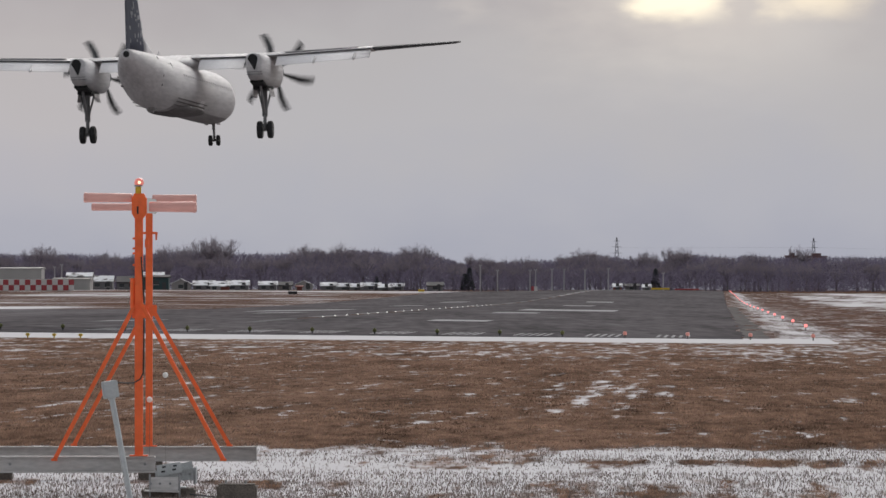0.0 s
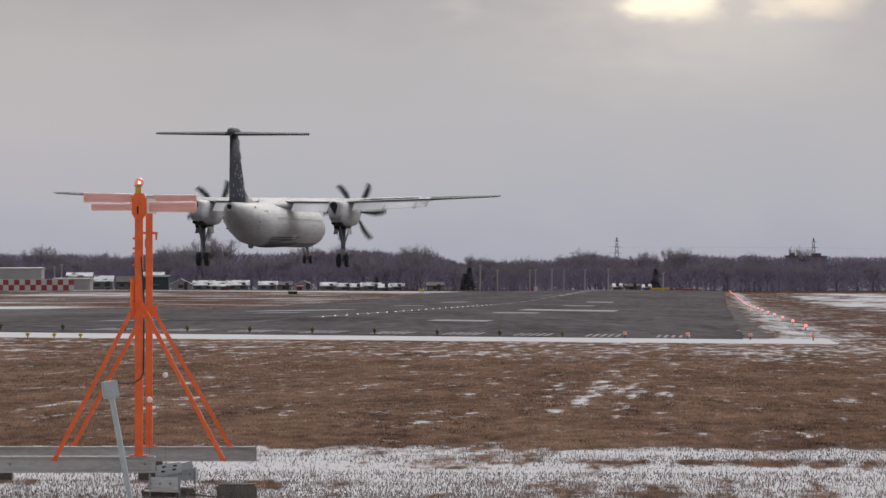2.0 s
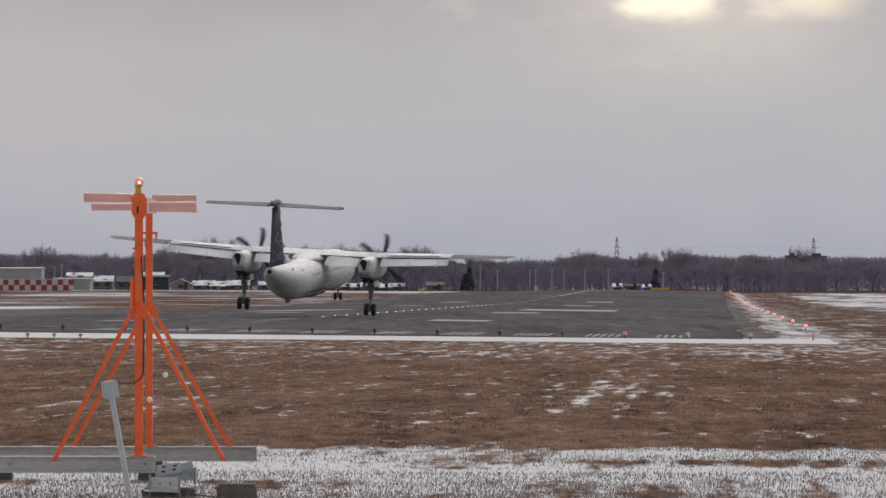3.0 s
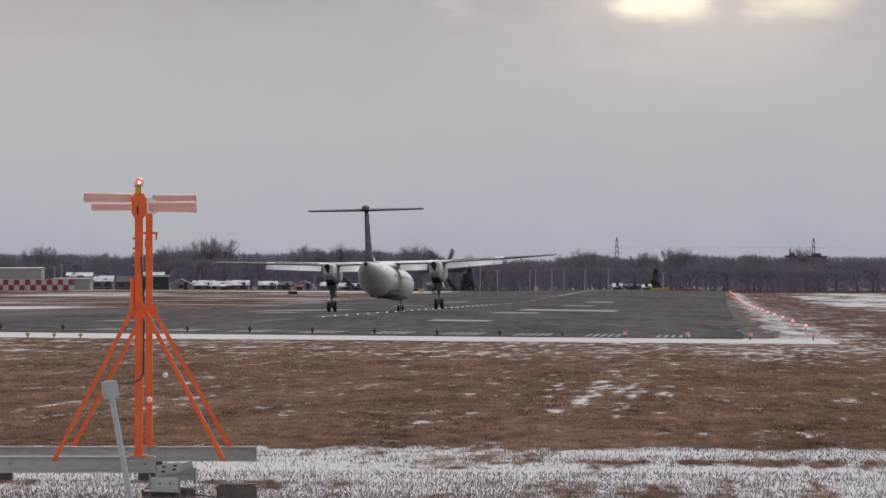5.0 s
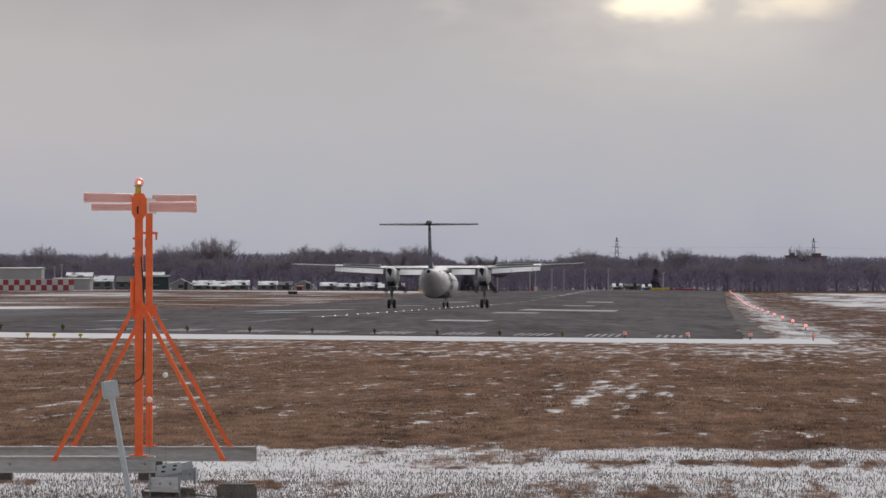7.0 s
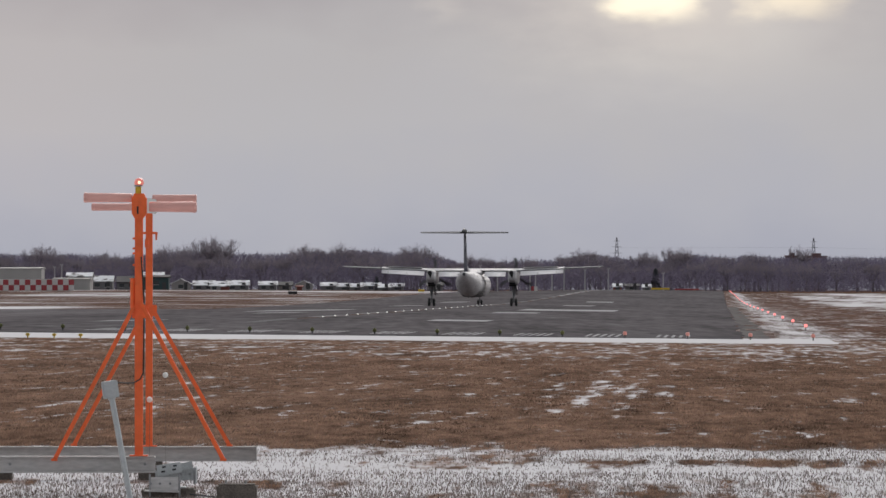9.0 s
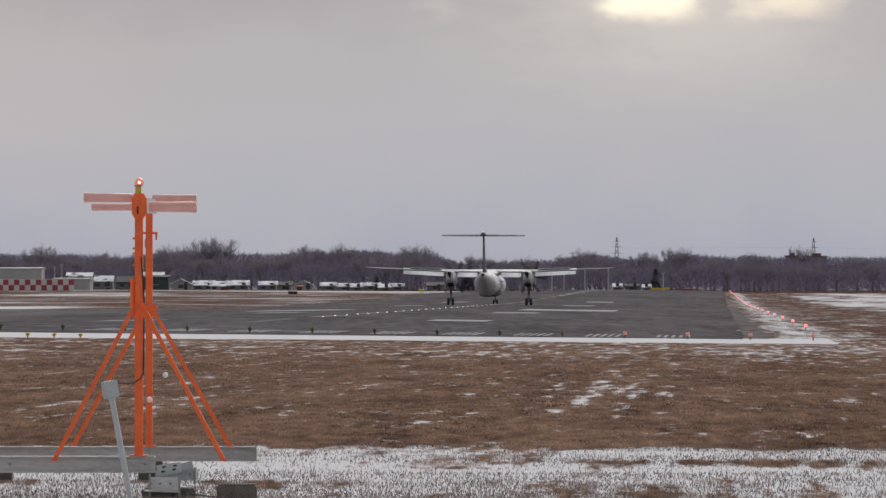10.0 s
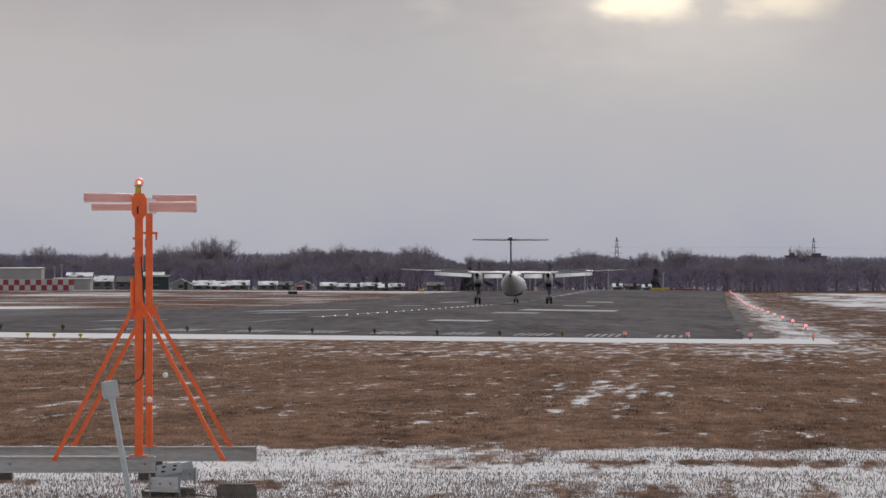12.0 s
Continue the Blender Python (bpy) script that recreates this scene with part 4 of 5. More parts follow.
def house(x, y, w, dp, wall_h, roof_h, wall, roof, label, turn=0.0, ridge_along=True, windows=3, door=True, category="house"):
    h = thing("house", Matrix.Translation(far(x, y, -0.05)) @ pose(0, 0, 0, 0, 0, turn), label, category, "buildings beyond the airfield")
    part("wall", box(B(), (0, 0, wall_h / 2), (w, dp, wall_h), bevel=0.03), wall, h)
    o, t = 0.35, 0.22
    if ridge_along:
        prof = [(-dp / 2 - o, wall_h - 0.1), (0, wall_h + roof_h), (dp / 2 + o, wall_h - 0.1), (dp / 2 + o, wall_h - 0.1 + t), (0, wall_h + roof_h + t), (-dp / 2 - o, wall_h - 0.1 + t)]
        bm = loft(B(), [[(sx, py, pz) for py, pz in prof] for sx in (-w / 2 - o, w / 2 + o)])
    else:
        prof = [(-w / 2 - o, wall_h - 0.1), (0, wall_h + roof_h), (w / 2 + o, wall_h - 0.1), (w / 2 + o, wall_h - 0.1 + t), (0, wall_h + roof_h + t), (-w / 2 - o, wall_h - 0.1 + t)]
        bm = loft(B(), [[(px, sy, pz) for px, pz in prof] for sy in (-dp / 2 - o, dp / 2 + o)])
        g = loft(B(), [[(-w / 2, sy, wall_h), (w / 2, sy, wall_h), (0, sy, wall_h + roof_h)] for sy in (-dp / 2 + 0.02, dp / 2 - 0.02)])
        part("gable", g, wall, h)
    part("roof", bm, roof, h, "snow-covered roof" if roof is SNOWROOF else "")
    for i in range(windows):
        wx = -w / 2 + w * (i + 0.5) / windows
        wnd = part("window", box(B(), (wx, -dp / 2 - 0.03, wall_h * 0.58), (min(1.4, w / windows * 0.5), 0.08, 1.0), bevel=0.02), GLASS, h)
        part("sill", box(B(), (wx, -dp / 2 - 0.08, wall_h * 0.58 - 0.55), (min(1.5, w / windows * 0.55), 0.12, 0.08)), CHECKWHITE, wnd)
    if door:
        part("door", box(B(), (w * 0.5 - 1.2, -dp / 2 - 0.04, 1.0), (0.95, 0.08, 2.0), bevel=0.02), DARKGREY, h)
    return h


PALEWALL = mat("pale_siding", (0.34, 0.325, 0.325), 0.8, vary=0.15, scale=0.6)
GREYWALL = mat("grey_siding", (0.17, 0.165, 0.175), 0.8, vary=0.2, scale=0.6)
BEIGEWALL = mat("beige_panel_wall", (0.28, 0.265, 0.255), 0.8, vary=0.12, scale=0.5)
TEALWALL = mat("dark_teal_metal_wall", (0.03, 0.065, 0.07), 0.6, vary=0.2, scale=0.6)
DARKROOF = mat("dark_shingle_roof", (0.07, 0.065, 0.068), 0.9, vary=0.25, scale=0.8)


def build_buildings():
    # chequered barrier wall
    y, x0 = 1500.0, -95.6
    z = ground_at(-85, y)
    wall = thing("chequered_wall", pose(x0, y, z), "red and white chequered wall at the airfield edge", "wall")
    part("backing", box(B(), (8.3, 0.2, 1.22), (16.8, 0.3, 2.56)), CHECKWHITE, wall)
    r, w = (obj_from("panel", box(B(), (0, 0, 0), (1.14, 0.08, 1.14), bevel=0.02), k) for k in (CHECKRED, CHECKWHITE))
    for i in range(15):
        for j in range(2):
            src = r if (i + j) % 2 else w
            o = src if src.parent is None else src.copy()
            if o is not src:
                scene.collection.objects.link(o)
            o.parent = wall
            o.location = (0.4 + 1.16 * i, 0.0, 0.66 + 1.16 * j)
    house(-98.4, 1640, 11, 14, 4.9, 0.15, BEIGEWALL, BEIGEWALL, "long grey-beige flat-roofed hangar", windows=0, door=False, category="hangar")
    house(-92.0, 1790, 6.2, 8, 3.3, 0.9, PALEWALL, SNOWROOF, "pale shed with snow on its roof", windows=1, door=False, category="shed")
    house(-84.4, 1610, 8.2, 8, 2.5, 0.1, BEIGEWALL, BEIGEWALL, "low beige flat-roofed building", windows=0, door=False, category="building")
    house(-91.0, 1890, 5.4, 8, 2.2, 1.4, GREYWALL, SNOWROOF, "small dark house with snow on its roof", windows=2)
    house(-85.4, 1910, 5.2, 8, 2.0, 1.5, GREYWALL, DARKROOF, "small dark house with a dark roof", windows=2)
    house(-78.2, 1900, 6.0, 9, 3.4, 1.2, PALEWALL, SNOWROOF, "pale house with a broad snowy roof", windows=2)
    house(-75.4, 1860, 6.6, 9, 3.3, 0.4, TEALWALL, DARKROOF, "dark teal metal shed", windows=1, category="shed")
    house(-70.4, 1900, 5.0, 8, 1.6, 1.2, PALEWALL, SNOWROOF, "small white house with a snowy gable roof", windows=1, ridge_along=False)
    house(-64.4, 1905, 5.6, 9, 1.2, 1.2, GREYWALL, SNOWROOF, "low house with a broad snowy roof", windows=2)
    house(-59.6, 1880, 4.6, 8, 1.1, 1.1, PALEWALL, SNOWROOF, "low pale house with a snowy roof", windows=2)
    house(-55.6, 1915, 5.8, 9, 1.3, 1.2, GREYWALL, SNOWROOF, "low grey house with a snowy roof", windows=2)
    house(-57.4, 1860, 2.2, 5, 1.0, 0.5, BRICKRED, SNOWROOF, "small red shed with a snowy roof", windows=0, door=False, category="shed")
    house(-47.4, 1915, 4.6, 9, 1.4, 0.9, GREYWALL, SNOWROOF, "low grey house with a thinly snowed roof", windows=2)
    house(-43.0, 1925, 3.6, 8, 1.3, 0.9, BEIGEWALL, DARKROOF, "low beige house with a dark roof", windows=1)
    house(-37.6, 1910, 4.6, 7, 1.5, 1.1, PALEWALL, SNOWROOF, "small white house with a snowy roof", windows=2, ridge_along=False)
    house(-38.4, 1890, 1.4, 3, 1.0, 0.2, BRICKRED, BRICKRED, "small red wooden shed beside a white house", windows=0, door=False, category="shed")
    for x, y, w, wall_h in ((-33.2, 2050, 4.2, 1.3), (-29.0, 2075, 4.6, 1.1), (-24.8, 2040, 3.2, 1.0), (-21.2, 2080, 5.6, 1.4), (-17.0, 2060, 3.4, 0.9), (-13.6, 2085, 4.0, 1.2)):
        house(x, y, w, 8, wall_h, 0.9, GREYWALL, SNOWROOF, "low house half hidden by trees, with a snowy roof", windows=1)
    house(-2.2, 2020, 4.4, 8, 1.5, 0.9, GREYWALL, DARKROOF, "small grey house with a dark roof", windows=1)
    house(50.6, 2050, 2.4, 6, 0.9, 0.8, BRICKRED, SNOWROOF, "small red house with a snowy roof among trees", windows=1)
    house(59.4, 2060, 2.2, 6, 0.8, 0.7, GREYWALL, SNOWROOF, "small house with a snowy roof among trees", windows=1)
    house(55.6, 2080, 4.0, 8, 1.0, 0.7, GREYWALL, DARKROOF, "small house with a dark roof among trees", windows=1)
    # brick towers beyond the woods
    for x, w, h in ((167.6, 5.4, 16.6), (179.4, 10.2, 16.4)):
        t = thing("apartment_block", Matrix.Translation(far(x, 3400)), "haze-dulled red brick apartment block above the treetops", "building", "apartment blocks")
        part("wall", box(B(), (0, 0, h / 2), (w, 12, h), bevel=0.1), FARBRICK, t)
        part("roof_cap", box(B(), (0, 0, h + 0.2), (w + 0.8, 12.8, 0.5), bevel=0.1), FARBRICK, t)
        part("plant_room", box(B(), (0.3, 0, h + 1.1), (w * 0.45, 5, 1.2), bevel=0.1), FARBRICK, t)
        for i in range(max(2, int(w / 3))):
            for k in (h - 2, h - 5):
                part("window", box(B(), (-w / 2 + w * (i + 0.5) / max(2, int(w / 3)), -6.02, k), (1.4, 0.1, 1.4)), GLASS, t)


build_buildings()


def build_pylon(x, y, h):
    t = thing("power_pylon", Matrix.Translation(far(x, y)), "grey steel lattice power pylon beyond the trees", "pylon", "power pylons")
    w0, w1 = h * 0.09, h * 0.008
    legs = [(-1, -1), (1, -1), (1, 1), (-1, 1)]
    for a, b in legs:
        part("leg", bar(B(), (a * w0, b * w0, 0), (a * w1, b * w1, h), 0.17, 0.17), PYLON, t)
    lat = B()
    k = 9
    for i in range(k):
        za, zb = h * i / k, h * (i + 1) / k
        ra, rb = (w0 + (w1 - w0) * i / k), (w0 + (w1 - w0) * (i + 1) / k)
        for j in range(4):
            a, b = legs[j], legs[(j + 1) % 4]
            rod(lat, (a[0] * ra, a[1] * ra, za), (b[0] * rb, b[1] * rb, zb), 0.1, n=4)
            rod(lat, (b[0] * ra, b[1] * ra, za), (a[0] * rb, a[1] * rb, zb), 0.1, n=4)
    part("lattice", lat, PYLON, t)
    for z, w in ((0.7, 0.1), (0.82, 0.085), (0.93, 0.06)):
        part("cross_arm", bar(B(), (-h * w, 0, h * z), (h * w, 0, h * z), 0.18, 0.18), PYLON, t)
    return t


PYLON = mat("far_grey_steel", (0.2, 0.2, 0.22), 0.6, 0.2, vary=0.15)
build_pylon(88.6, 3600, 27)
build_pylon(190, 3620, 27)
tagged(obj_from("power_line", rod(rod(B(), (88.6, 3600, 23), (190, 3620, 23.2), 0.022, n=5), (190, 3620, 23.2), (330, 3650, 20), 0.022, n=5), PYLON), "thin power line between pylons", "power line")


def build_poles():
    def pole(x, y, h, label, heads):
        t = thing("light_pole", Matrix.Translation(far(x, y)), label, "light pole", "light poles at the runway end")
        part("pole", rod(B(), (0, 0, -0.1), (0, 0, h), 0.2, 0.15, n=8), POLEGREY, t)
        part("cross_arm", box(B(), (0, 0, h), (0.9, 0.2, 0.16), bevel=0.03), POLEGREY, t)
        for i in range(heads):
            part("lamp_head", box(B(), (-0.3 + 0.6 * i / max(1, heads - 1), -0.1, h + 0.2), (0.25, 0.3, 0.24), bevel=0.04), POLEGREY, t)

    for x, h in ((-104.5, 6.0), (-102.6, 6.6)):
        pole(x, 1900, h, "tall grey light pole by the buildings", 2)
    for x, h in ((23.8, 5.6), (25.3, 5.7), (29.8, 5.8), (33.1, 5.7), (38.8, 5.5), (45.2, 5.8), (10.2, 7.0), (14.9, 5.6), (60.2, 4.6)):
        pole(x, 1930, h, "grey light pole at the far runway end", 2)
    hut = thing("equipment_hut", Matrix.Translation(far(25.3, 1925)), "small red and white equipment hut", "hut")
    part("wall", box(B(), (0, 0, 0.6), (0.9, 1.2, 1.3), bevel=0.03), CHECKWHITE, hut)
    part("red_panel", box(B(), (-0.85, 0, 0.6), (0.8, 1.2, 1.3), bevel=0.03), CHECKRED, hut)
    for x, y, w, h, m, label in ((-28.3, 1330, 1.7, 0.55, BLACK, "low black airfield sign board on short legs"), (-4.6, 1500, 1.3, 0.5, YELLOW, "low yellow airfield sign on short legs"), (58.5, 1900, 5, 0.5, YELLOW, "low yellow barrier at the runway end"), (66, 1910, 6.5, 0.35, CHECKRED, "low red barrier at the runway end")):
        s = thing("airfield_sign", Matrix.Translation(far(x, y)), label, "sign", "airfield signs")
        part("board", box(B(), (0, 0, 0.2 + h / 2), (w, 0.2, h), bevel=0.03), m, s)
        for k in (-0.35, 0.35):
            part("leg", rod(B(), (w * k, 0, -0.05), (w * k, 0, 0.22), 0.05, n=8), STEEL, s)


POLEGREY = mat("pale_pole_steel", (0.34, 0.335, 0.345), 0.6, vary=0.15)
build_poles()


# ---- bare winter woods ----
def tree_mesh(rnd, h, spread):
    """Trunk with limbs, and a crown of fine bare twigs: two meshes."""
    trunk = B()
    tv, tf = [], []
    fork = Vector((rnd.uniform(-0.2, 0.2), rnd.uniform(-0.2, 0.2), h * 0.3))
    rod(trunk, (0, 0, -0.3), fork, 0.028 * h, 0.02 * h, n=6)
    centre, half = Vector((0, 0, h * 0.6)), Vector((spread, spread, h * 0.4))

    def twig(a, b, w0, w1):
        d = b - a
        side = d.cross(Vector((rnd.gauss(0, 1), rnd.gauss(0, 1), rnd.gauss(0, 0.6)))).normalized()
        i0 = len(tv)
        tv.extend((a - side * w0, a + side * w0, b + side * w1, b - side * w1))
        tf.append((i0, i0 + 1, i0 + 2, i0 + 3))

    def grow(p, d, ln, level):
        q = p + d * ln
        off = q - centre
        out = (off.x / half.x) ** 2 + (off.y / half.y) ** 2 + (off.z / half.z) ** 2
        if out > 1.0:
            q = p + d * ln * 0.6
        r = (0.011, 0.0065, 0.0032, 0.0018, 0.0013)[level] * h
        if level < 2:
            rod(trunk, p, q, r, r * 0.55, n=4)
        else:
            twig(p, q, r, r * 0.5)
        if level == 4:
            return
        for k in range((5, 5, 4, 3)[level]):
            u = rnd.uniform(0.35, 1.0) if k else 1.0
            turn = Vector((rnd.gauss(0, 1), rnd.gauss(0, 1), rnd.gauss(0, 1)))
            nd = (d + turn * 0.42 + Vector((0, 0, 0.16))).normalized()
            grow(p.lerp(q, u), nd, ln * rnd.uniform(0.52, 0.78), level + 1)

    for i in range(6):
        a = 2 * math.pi * (i + rnd.uniform(-0.3, 0.3)) / 6
        tilt = rnd.uniform(0.15, 0.85)
        d = Vector((math.cos(a) * tilt * spread / (h * 0.33), math.sin(a) * tilt * spread / (h * 0.33), 1.0)).normalized()
        grow(fork * rnd.uniform(0.75, 1.0), d, h * rnd.uniform(0.24, 0.32), 0)
    # bring the crown to its full height
    top = max(v.z for v in tv)
    for v in tv:
        v.z *= h / top
    bmesh.ops.scale(trunk, vec=(1, 1, h / top), verts=trunk.verts)
    me = bpy.data.meshes.new("crown")
    me.from_pydata(tv, [], tf)
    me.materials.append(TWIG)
    return trunk, me


def build_woods():
    rnd = random.Random(11)
    kinds = []
    for i, (h, sp) in enumerate(((14, 4.2), (12, 3.6), (16, 4.6), (11, 4.0), (13, 3.2), (15, 3.8))):
        t = thing("tree", Matrix(), "bare grey-brown deciduous tree in the far wood", "tree", "bare trees beyond the airfield")
        tr, cr = tree_mesh(rnd, h, sp)
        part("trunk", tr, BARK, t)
        c = new("crown", cr)
        c.parent = t
        kinds.append((t, h))

    def put(x, y, h, wide=1.0):
        t, hh = kinds[rnd.randrange(len(kinds))]
        s = h / hh
        ob = copy_thing(t, Matrix.Translation(far(x, y)) @ pose(0, 0, 0, 0, 0, rnd.uniform(0, 360)))
        ob.scale = (s * wide * rnd.uniform(1.05, 1.3), s * wide * rnd.uniform(1.05, 1.3), s)

    # the closed edge of the wood: its height along x
    def skyline(x):
        xs = [-150, -138, -127, -115, -101, -96, -87, -76, -66, -55, -47, -39, -34, -29, -20, -15, -9, -2, 3, 6, 9, 17, 35, 40, 45, 54, 59, 64, 68, 71, 78, 89, 96, 103, 160]
        hs = [11.2, 11.2, 10.7, 11.2, 9.8, 10.9, 11.7, 12.1, 11.4, 11.2, 11.6, 12.4, 11.4, 12.6, 12.5, 11.4, 12.4, 10.9, 9.5, 8.0, 9.5, 8.8, 9.5, 10.4, 11.2, 10.2, 9.5, 9.8, 8.8, 10.2, 10.9, 10.0, 10.8, 10.2, 10.4]
        return np.interp(x, xs, hs) + 0.35 + 0.5 * step(66, 78, x)

    for row, (y, n) in enumerate(((2110, 60), (2170, 64), (2240, 60))):
        for i in range(n):
            x = -152 + 318 * (i + rnd.uniform(-0.4, 0.4)) / n
            h = skyline(x) * rnd.uniform(0.78, 1.03 - 0.07 * step(60, 90, x)) * (0.86 if row == 0 else 1.0)
            put(x * y / 2200, y + rnd.uniform(-22, 22), h)
    # single taller trees that stand over the edge
    for x, h, wide in ((-124, 14.6, 0.95), (-120, 12.2, 0.9), (-105, 12.6, 1.1), (-86, 14.0, 0.9), (-83, 15.2, 1.0), (-79, 14.0, 1.0), (-74, 16.6, 0.9), (-70.5, 17.3, 1.0), (-68, 15.0, 0.9),
                       (-60, 11.9, 1), (-45, 14.0, 1), (-41.5, 14.9, 1.05), (-38, 13.4, 0.9), (-31, 13.2, 1), (-26.5, 13.9, 1.1), (-21, 13.7, 0.9), (-11, 14.2, 1), (-8, 15.2, 1.1), (-4.6, 13.4, 0.9),
                       (9.5, 11.9, 1), (13.4, 11.6, 1), (21, 10.9, 1), (26.5, 11.2, 1), (38, 11.8, 1), (42, 12.8, 1), (44.3, 13.5, 1.1), (48.5, 12.6, 0.9), (53, 11.7, 0.9), (61, 11.8, 0.9), (64, 11.4, 1),
                       (71.4, 13.8, 0.8), (73.4, 14.2, 0.9), (75.5, 12.9, 0.8), (84, 11.7, 1.1), (88, 11.5, 1.1), (97, 12.8, 1.1), (99, 12.3, 1), (129.5, 11.8, 1)):
        put(x, 2200 + rnd.uniform(-15, 15), h, wide)
    # conifers
    for x, h in ((7.8, 7.0), (6.4, 5.2), (-19.5, 4.2), (62.6, 6.4)):
        c = thing("conifer", Matrix.Translation(far(x, 2080)), "dark green conifer among bare trees", "tree", "conifers beyond the airfield")
        part("trunk", rod(B(), (0, 0, -0.2), (0, 0, h * 0.9), 0.2, 0.05, n=6), BARK, c)
        tv, tf = [], []
        for k in range(700):
            u = rnd.random() ** 0.8
            a, r = rnd.uniform(0, 6.283), (1 - u) * h * 0.24 * rnd.uniform(0.5, 1.1)
            p = Vector((r * math.cos(a), r * math.sin(a), h * (0.08 + 0.92 * u)))
            d = Vector((math.cos(a), math.sin(a), -0.5)) * rnd.uniform(0.3, 0.7)
            w = Vector((-math.sin(a), math.cos(a), 0)) * 0.22
            i0 = len(tv)
            tv += [p + w, p - w, p + d, p - Vector((0, 0, 0.3))]
            tf += [(i0, i0 + 1, i0 + 2), (i0, i0 + 2, i0 + 3)]
        me = bpy.data.meshes.new("crown")
        me.from_pydata(tv, [], tf)
        me.materials.append(PINE)
        new("crown", me).parent = c

    # the depth of the wood: brush and branches, past counting
    tv, tf = [], []
    for k in range(330000):
        y = rnd.uniform(2070, 2420)
        xx = rnd.uniform(-160, 168)
        crown = 0.6 + 0.4 * math.sqrt(max(0.0, 1 - (2 * ((xx / 5.5 + 1.7 * noise.noise((xx * 0.05, y * 0.02, 0.0))) % 1.0) - 1) ** 2))
        lim = skyline(xx) * (0.5 + 0.48 * step(2070, 2240, y)) * (0.8 + 0.2 * crown + 0.08 * noise.noise((xx * 0.8, y * 0.1, 3)))
        z = lim * rnd.random() ** 0.75
        p = far(xx * y / 2200, y, z)
        d = Vector((rnd.gauss(0, 0.5), rnd.gauss(0, 0.5), rnd.gauss(0.8, 0.5))).normalized() * rnd.uniform(0.4, 1.2)
        w = Vector((rnd.gauss(0, 1), rnd.gauss(0, 1), rnd.gauss(0, 0.6))).normalized() * rnd.uniform(0.05, 0.16)
        i0 = len(tv)
        tv += [p - w, p + w, p + d]
        tf.append((i0, i0 + 1, i0 + 2))
    me = bpy.data.meshes.new("woods")
    me.from_pydata(tv, [], tf)
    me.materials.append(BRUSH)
    tagged(new("woods", me), "dense bare winter wood beyond the airfield", "woods", kind="stuff")
    for k, (t, h) in enumerate(kinds):
        t.matrix_basis = Matrix.Translation(far(-128 + 48 * k, 2215))


build_woods()


# ---- dry grass of the field ----
STRAW = thin(mat("dry_straw_grass", (0.218, 0.139, 0.102), 1.0, vary=1.25, scale=0.7, fine=3.0, spec=0.0, stretch=(1, 0.14, 1)), 0.4)
WEED = mat("dead_weed_stalks", (0.2, 0.155, 0.135), 0.9, vary=0.4, scale=1.0)


def build_grass():
    rnd = random.Random(3)
    tv, tf = [], []
    wv, wf = [], []
    made = 0
    while made < 200000:
        # even over the picture's depth: more blades close by
        y = 1.0 / rnd.uniform(1 / 310.0, 1 / 77.0)
        x = rnd.uniform(-0.066, 0.066) * y
        s, q = y * CA + x * SA, x * CA - y * SA
        made += 1
        c = snow_cover(s, q)
        if c > -0.08 + rnd.gauss(0, 0.08):
            if y < 106 and rnd.random() < min(0.95, max(0.15, 0.68 - 1.1 * noise.noise((q * 0.09, s * 0.34, 1.0)) - 0.7 * noise.noise((q * 0.6, s * 1.3, 17.0)))):
                h, w = rnd.uniform(0.015, 0.07) * rnd.uniform(0.4, 1), 0.0032
                p = Vector((x, y, ground_at(x, y) - 0.01))
                tip = p + Vector((rnd.gauss(0, 0.012), rnd.gauss(0, 0.03), h))
                i0 = len(wv)
                wv += [p + Vector((-w, 0, 0)), p + Vector((w, 0, 0)), tip + Vector((w, 0, 0)), tip + Vector((-w, 0, 0))]
                wf.append((i0, i0 + 1, i0 + 2, i0 + 3))
            continue
        h = rnd.uniform(0.014, 0.05) * (1.0 + 0.5 * noise.noise((q * 0.15, s * 0.03, 9.0))) * (1.0 - 0.45 * step(200, 300, s))
        w = rnd.uniform(0.005, 0.011) * (y / 110.0) ** 0.7
        p = Vector((x, y, ground_at(x, y) - 0.01))
        a = rnd.gauss(0.35, 0.5)
        tip = p + Vector((math.sin(a) * h * 0.8, rnd.gauss(0, 0.05), h * math.cos(a * 0.7)))
        mid = p.lerp(tip, 0.55) + Vector((-math.sin(a) * h * 0.12, 0, h * 0.08))
        i0 = len(tv)
        tv += [p + Vector((-w, 0, 0)), p + Vector((w, 0, 0)), mid + Vector((w * 0.8, 0, 0)), mid - Vector((w * 0.8, 0, 0)), tip]
        tf += [(i0, i0 + 1, i0 + 2, i0 + 3), (i0 + 3, i0 + 2, i0 + 4)]
    for name, v, f, m, label in (("grass", tv, tf, STRAW, "dry brown winter grass standing in patches"), ("weeds", wv, wf, WEED, "thin dead weed stalks poking through snow")):
        me = bpy.data.meshes.new(name)
        me.from_pydata(v, [], f)
        me.materials.append(m)
        tagged(new(name, me), label, "grass", kind="stuff")


build_grass()


# ---- what moves ----
def flight(x, y, z, yaw, pitch, roll):
    return Matrix.Translation((x, y, z)) @ (Matrix.Rotation(radians(-yaw), 4, "Z") @ Matrix.Rotation(radians(pitch), 4, "X") @ Matrix.Rotation(radians(roll), 4, "Y"))


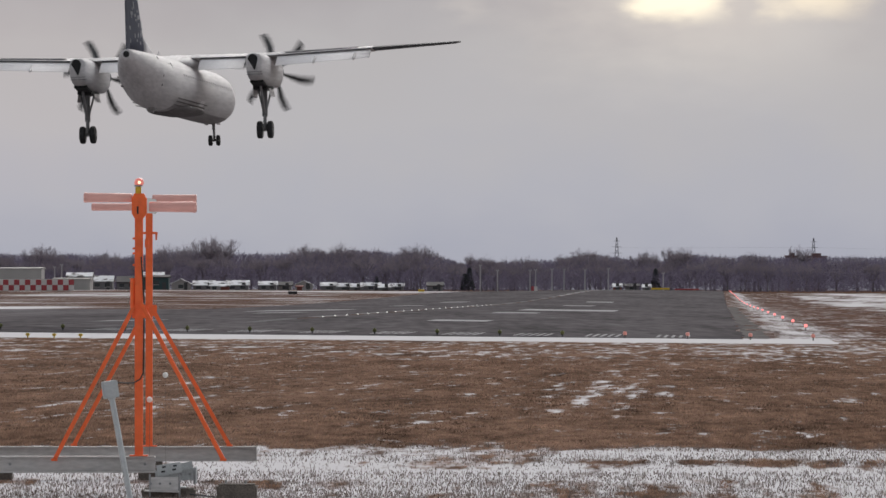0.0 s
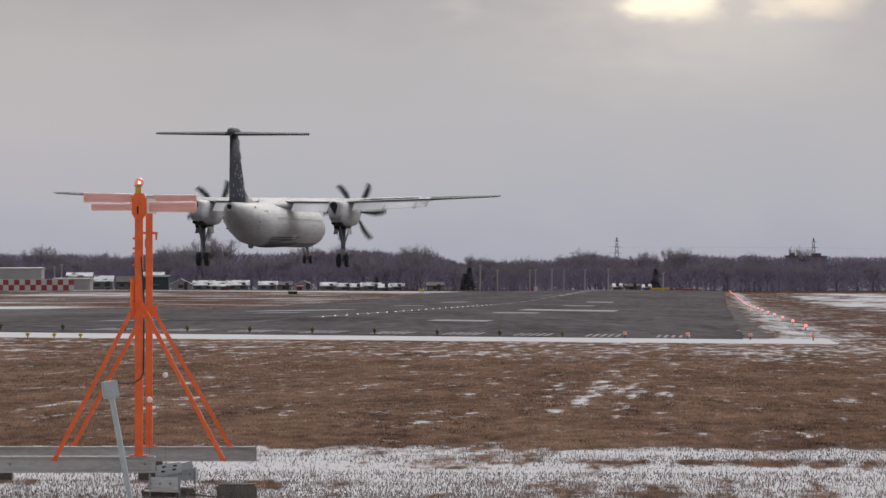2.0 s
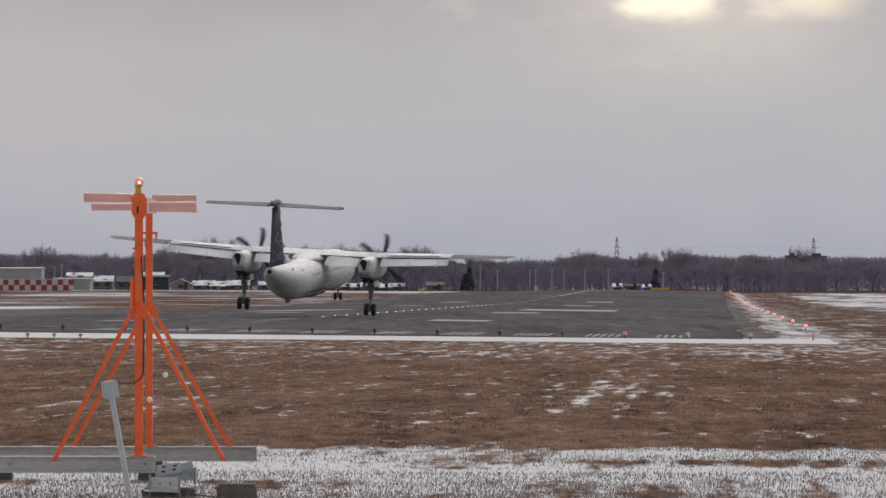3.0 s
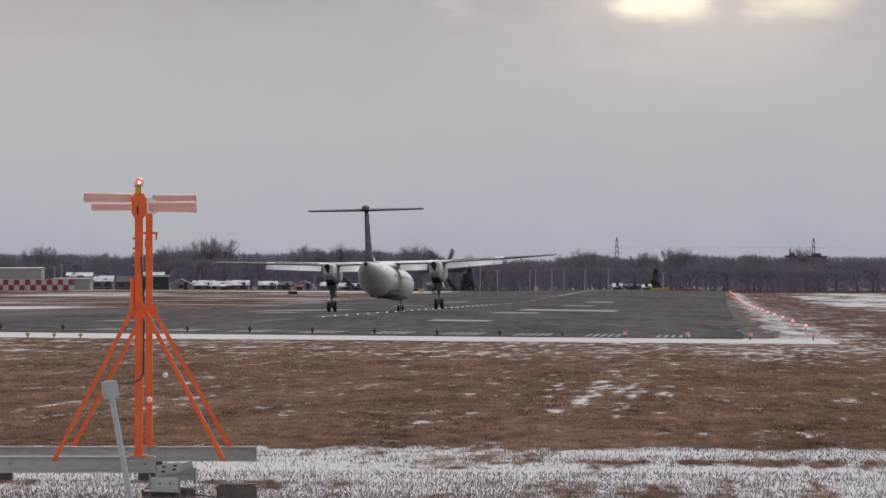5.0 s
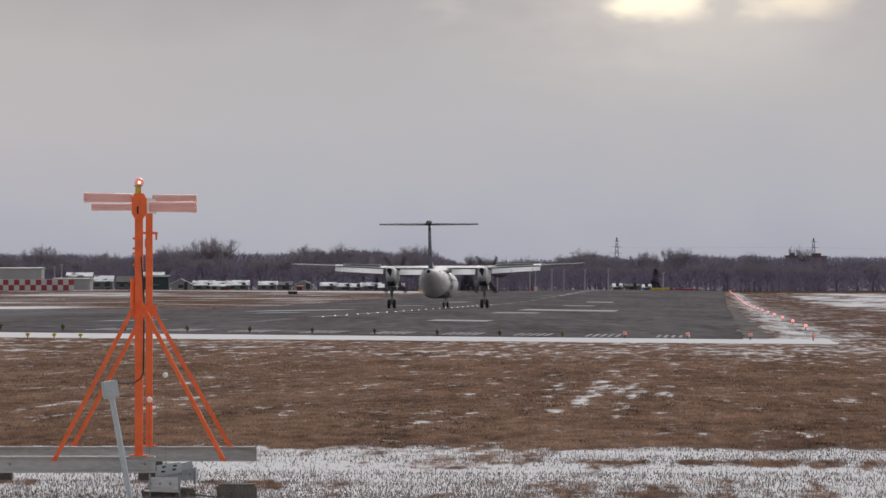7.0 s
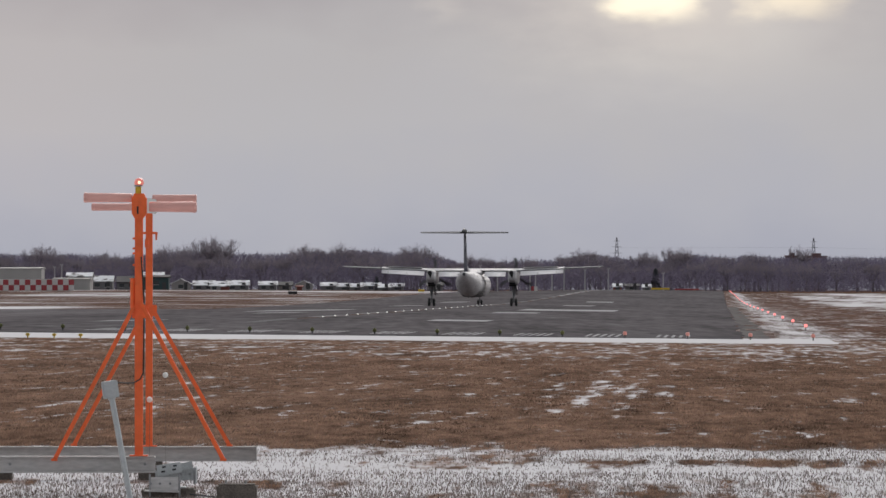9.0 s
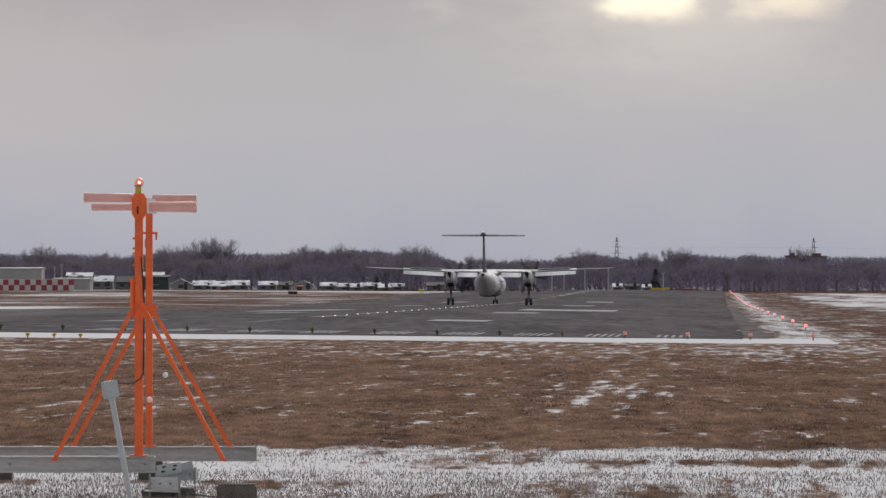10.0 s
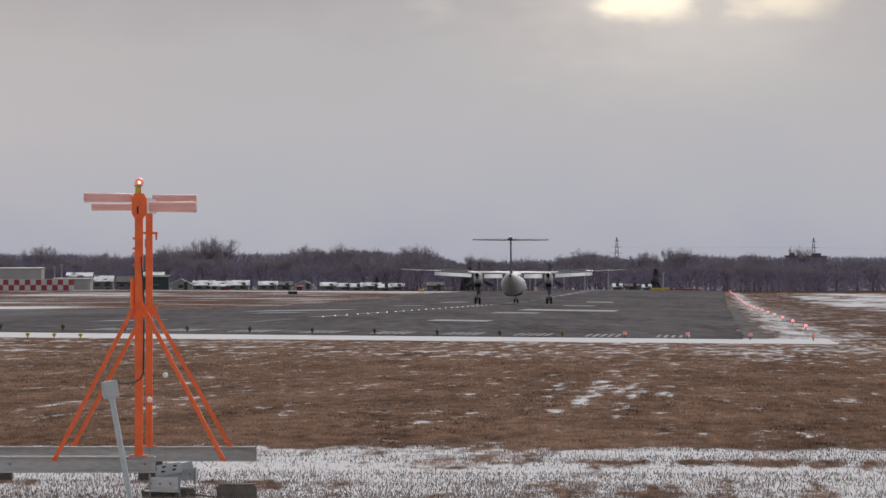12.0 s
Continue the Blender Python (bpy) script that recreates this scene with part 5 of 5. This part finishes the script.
def motions():
    path = [
        (0.0, -13.27, 351.81, 9.50, 5.9, 0.00, -1.6), (0.5, -12.49, 374.44, 7.84, 6.70, 0.22, -1.5), (1.0, -11.80, 397.35, 6.31, 7.26, 0.54, -1.9),
        (1.5, -11.25, 420.38, 4.97, 7.72, 0.48, -0.14), (2.0, -10.69, 443.70, 3.54, 7.96, 0.75, 0.56), (2.5, -10.15, 467.12, 1.97, 8.02, 2.05, 1.93),
        (3.0, -9.48, 490.65, 0.48, 8.16, 3.40, 3.0), (3.4, -8.6, 509.5, 0.10, 7.6, 3.0, 1.6), (4.0, -7.15, 537.8, 0.12, 6.4, 1.2, -0.4), (4.5, -5.95, 561.3, 0.2, 5.5, 0.0, -1.5),
        (5.0, -4.76, 584.86, 0.14, 4.85, -0.6, -1.3), (5.5, -3.72, 608.18, 0.06, 4.6, 0.5, -0.25), (6.0, -2.62, 631.41, 0.06, 3.95, 0.8, -0.5), (6.5, -1.54, 654.40, 0.04, 3.45, 0.7, -0.15),
        (7.0, -0.47, 677.10, 0.04, 3.05, 0.2, -0.2), (8.0, 1.4, 721.5, 0.04, 3.0, 0.35, 0.0), (9.0, 3.22, 764.51, 0.03, 3.5, 0.45, 0.0), (9.5, 4.21, 785.27, 0.03, 3.7, 0.3, 0.1),
        (10.0, 5.33, 805.50, 0.03, 3.1, 0.45, 0.1), (10.5, 6.40, 825.17, 0.03, 2.3, 0.45, 0.1), (11.0, 7.38, 844.20, 0.03, 1.75, 0.35, 0.0), (11.5, 8.15, 862.58, 0.03, 1.6, 0.35, 0.0), (12.0, 8.77, 880.26, 0.03, 1.9, 0.3, 0.1)]
    walk(airliner, [(r[0], flight(*r[1:])) for r in path])
    # struts hang long in the air and close under the weight
    for g, t0, low in zip(moving_parts["gear"], (3.3, 3.0, 4.4), (0.25, 0.25, 0.2)):
        walk(g, [(0.0, pose(0, 0, -low)), (t0 - 0.1, pose(0, 0, -low)), (t0 + 0.25, pose(0, 0, -0.06)), (t0 + 1.4, pose(0, 0, -0.08)), (t0 + 2.2, pose(0, 0, 0)), (12.0, pose(0, 0, 0))])
    # propellers: a fast turn, with the blade angle known at each of these times
    times = [0, 0.5, 1, 1.5, 2, 2.5, 3, 5, 5.5, 6, 6.5, 7, 9, 9.5, 10, 10.5, 11, 11.5, 12]
    lead_left = [40, 17, 38, 18, 20, 52, 9, 11, 30, 0, 5, 30, 0, 30, 30, 30, 30, 30, 0]
    lead_right = [46, 34, 53, 8, 30, 9, 10, 28, 0, 5, 30, 33, 0, 30, 30, 30, 30, 30, 0]
    for pr, x, lead in zip(moving_parts["prop"], (-4.4, 4.4), (lead_left, lead_right)):
        angle, rows = lead[0], []
        for t0, t1, a0, a1 in zip(times, times[1:], lead, lead[1:]):
            n = round((t1 - t0) * 30)
            turn = (a1 - a0) + 60 * round((80 * n - (a1 - a0)) / 60)
            for k in range(n):
                rows.append((t0 + k / 30.0, angle + turn * k / n))
            angle += turn
        rows.append((12.0, angle))
        walk(pr, [(t, Matrix.Translation((x, 5.1, 3.2)) @ Matrix.Rotation(radians(a), 4, "Y")) for t, a in rows])
    for sp, a in moving_parts["spoiler"]:
        rows = [(0.0, 0), (5.3, 0), (5.9, -16), (12.0, -16)]
        walk(sp, [(t, Matrix.Translation(a) @ Matrix.Rotation(radians(d), 4, "X")) for t, d in rows])
    # the cloud drifts slowly to the left
    walk(sky_sheet, [(0.0, pose(0, 4480, 0)), (12.0, pose(-21, 4480, 0))])


motions()
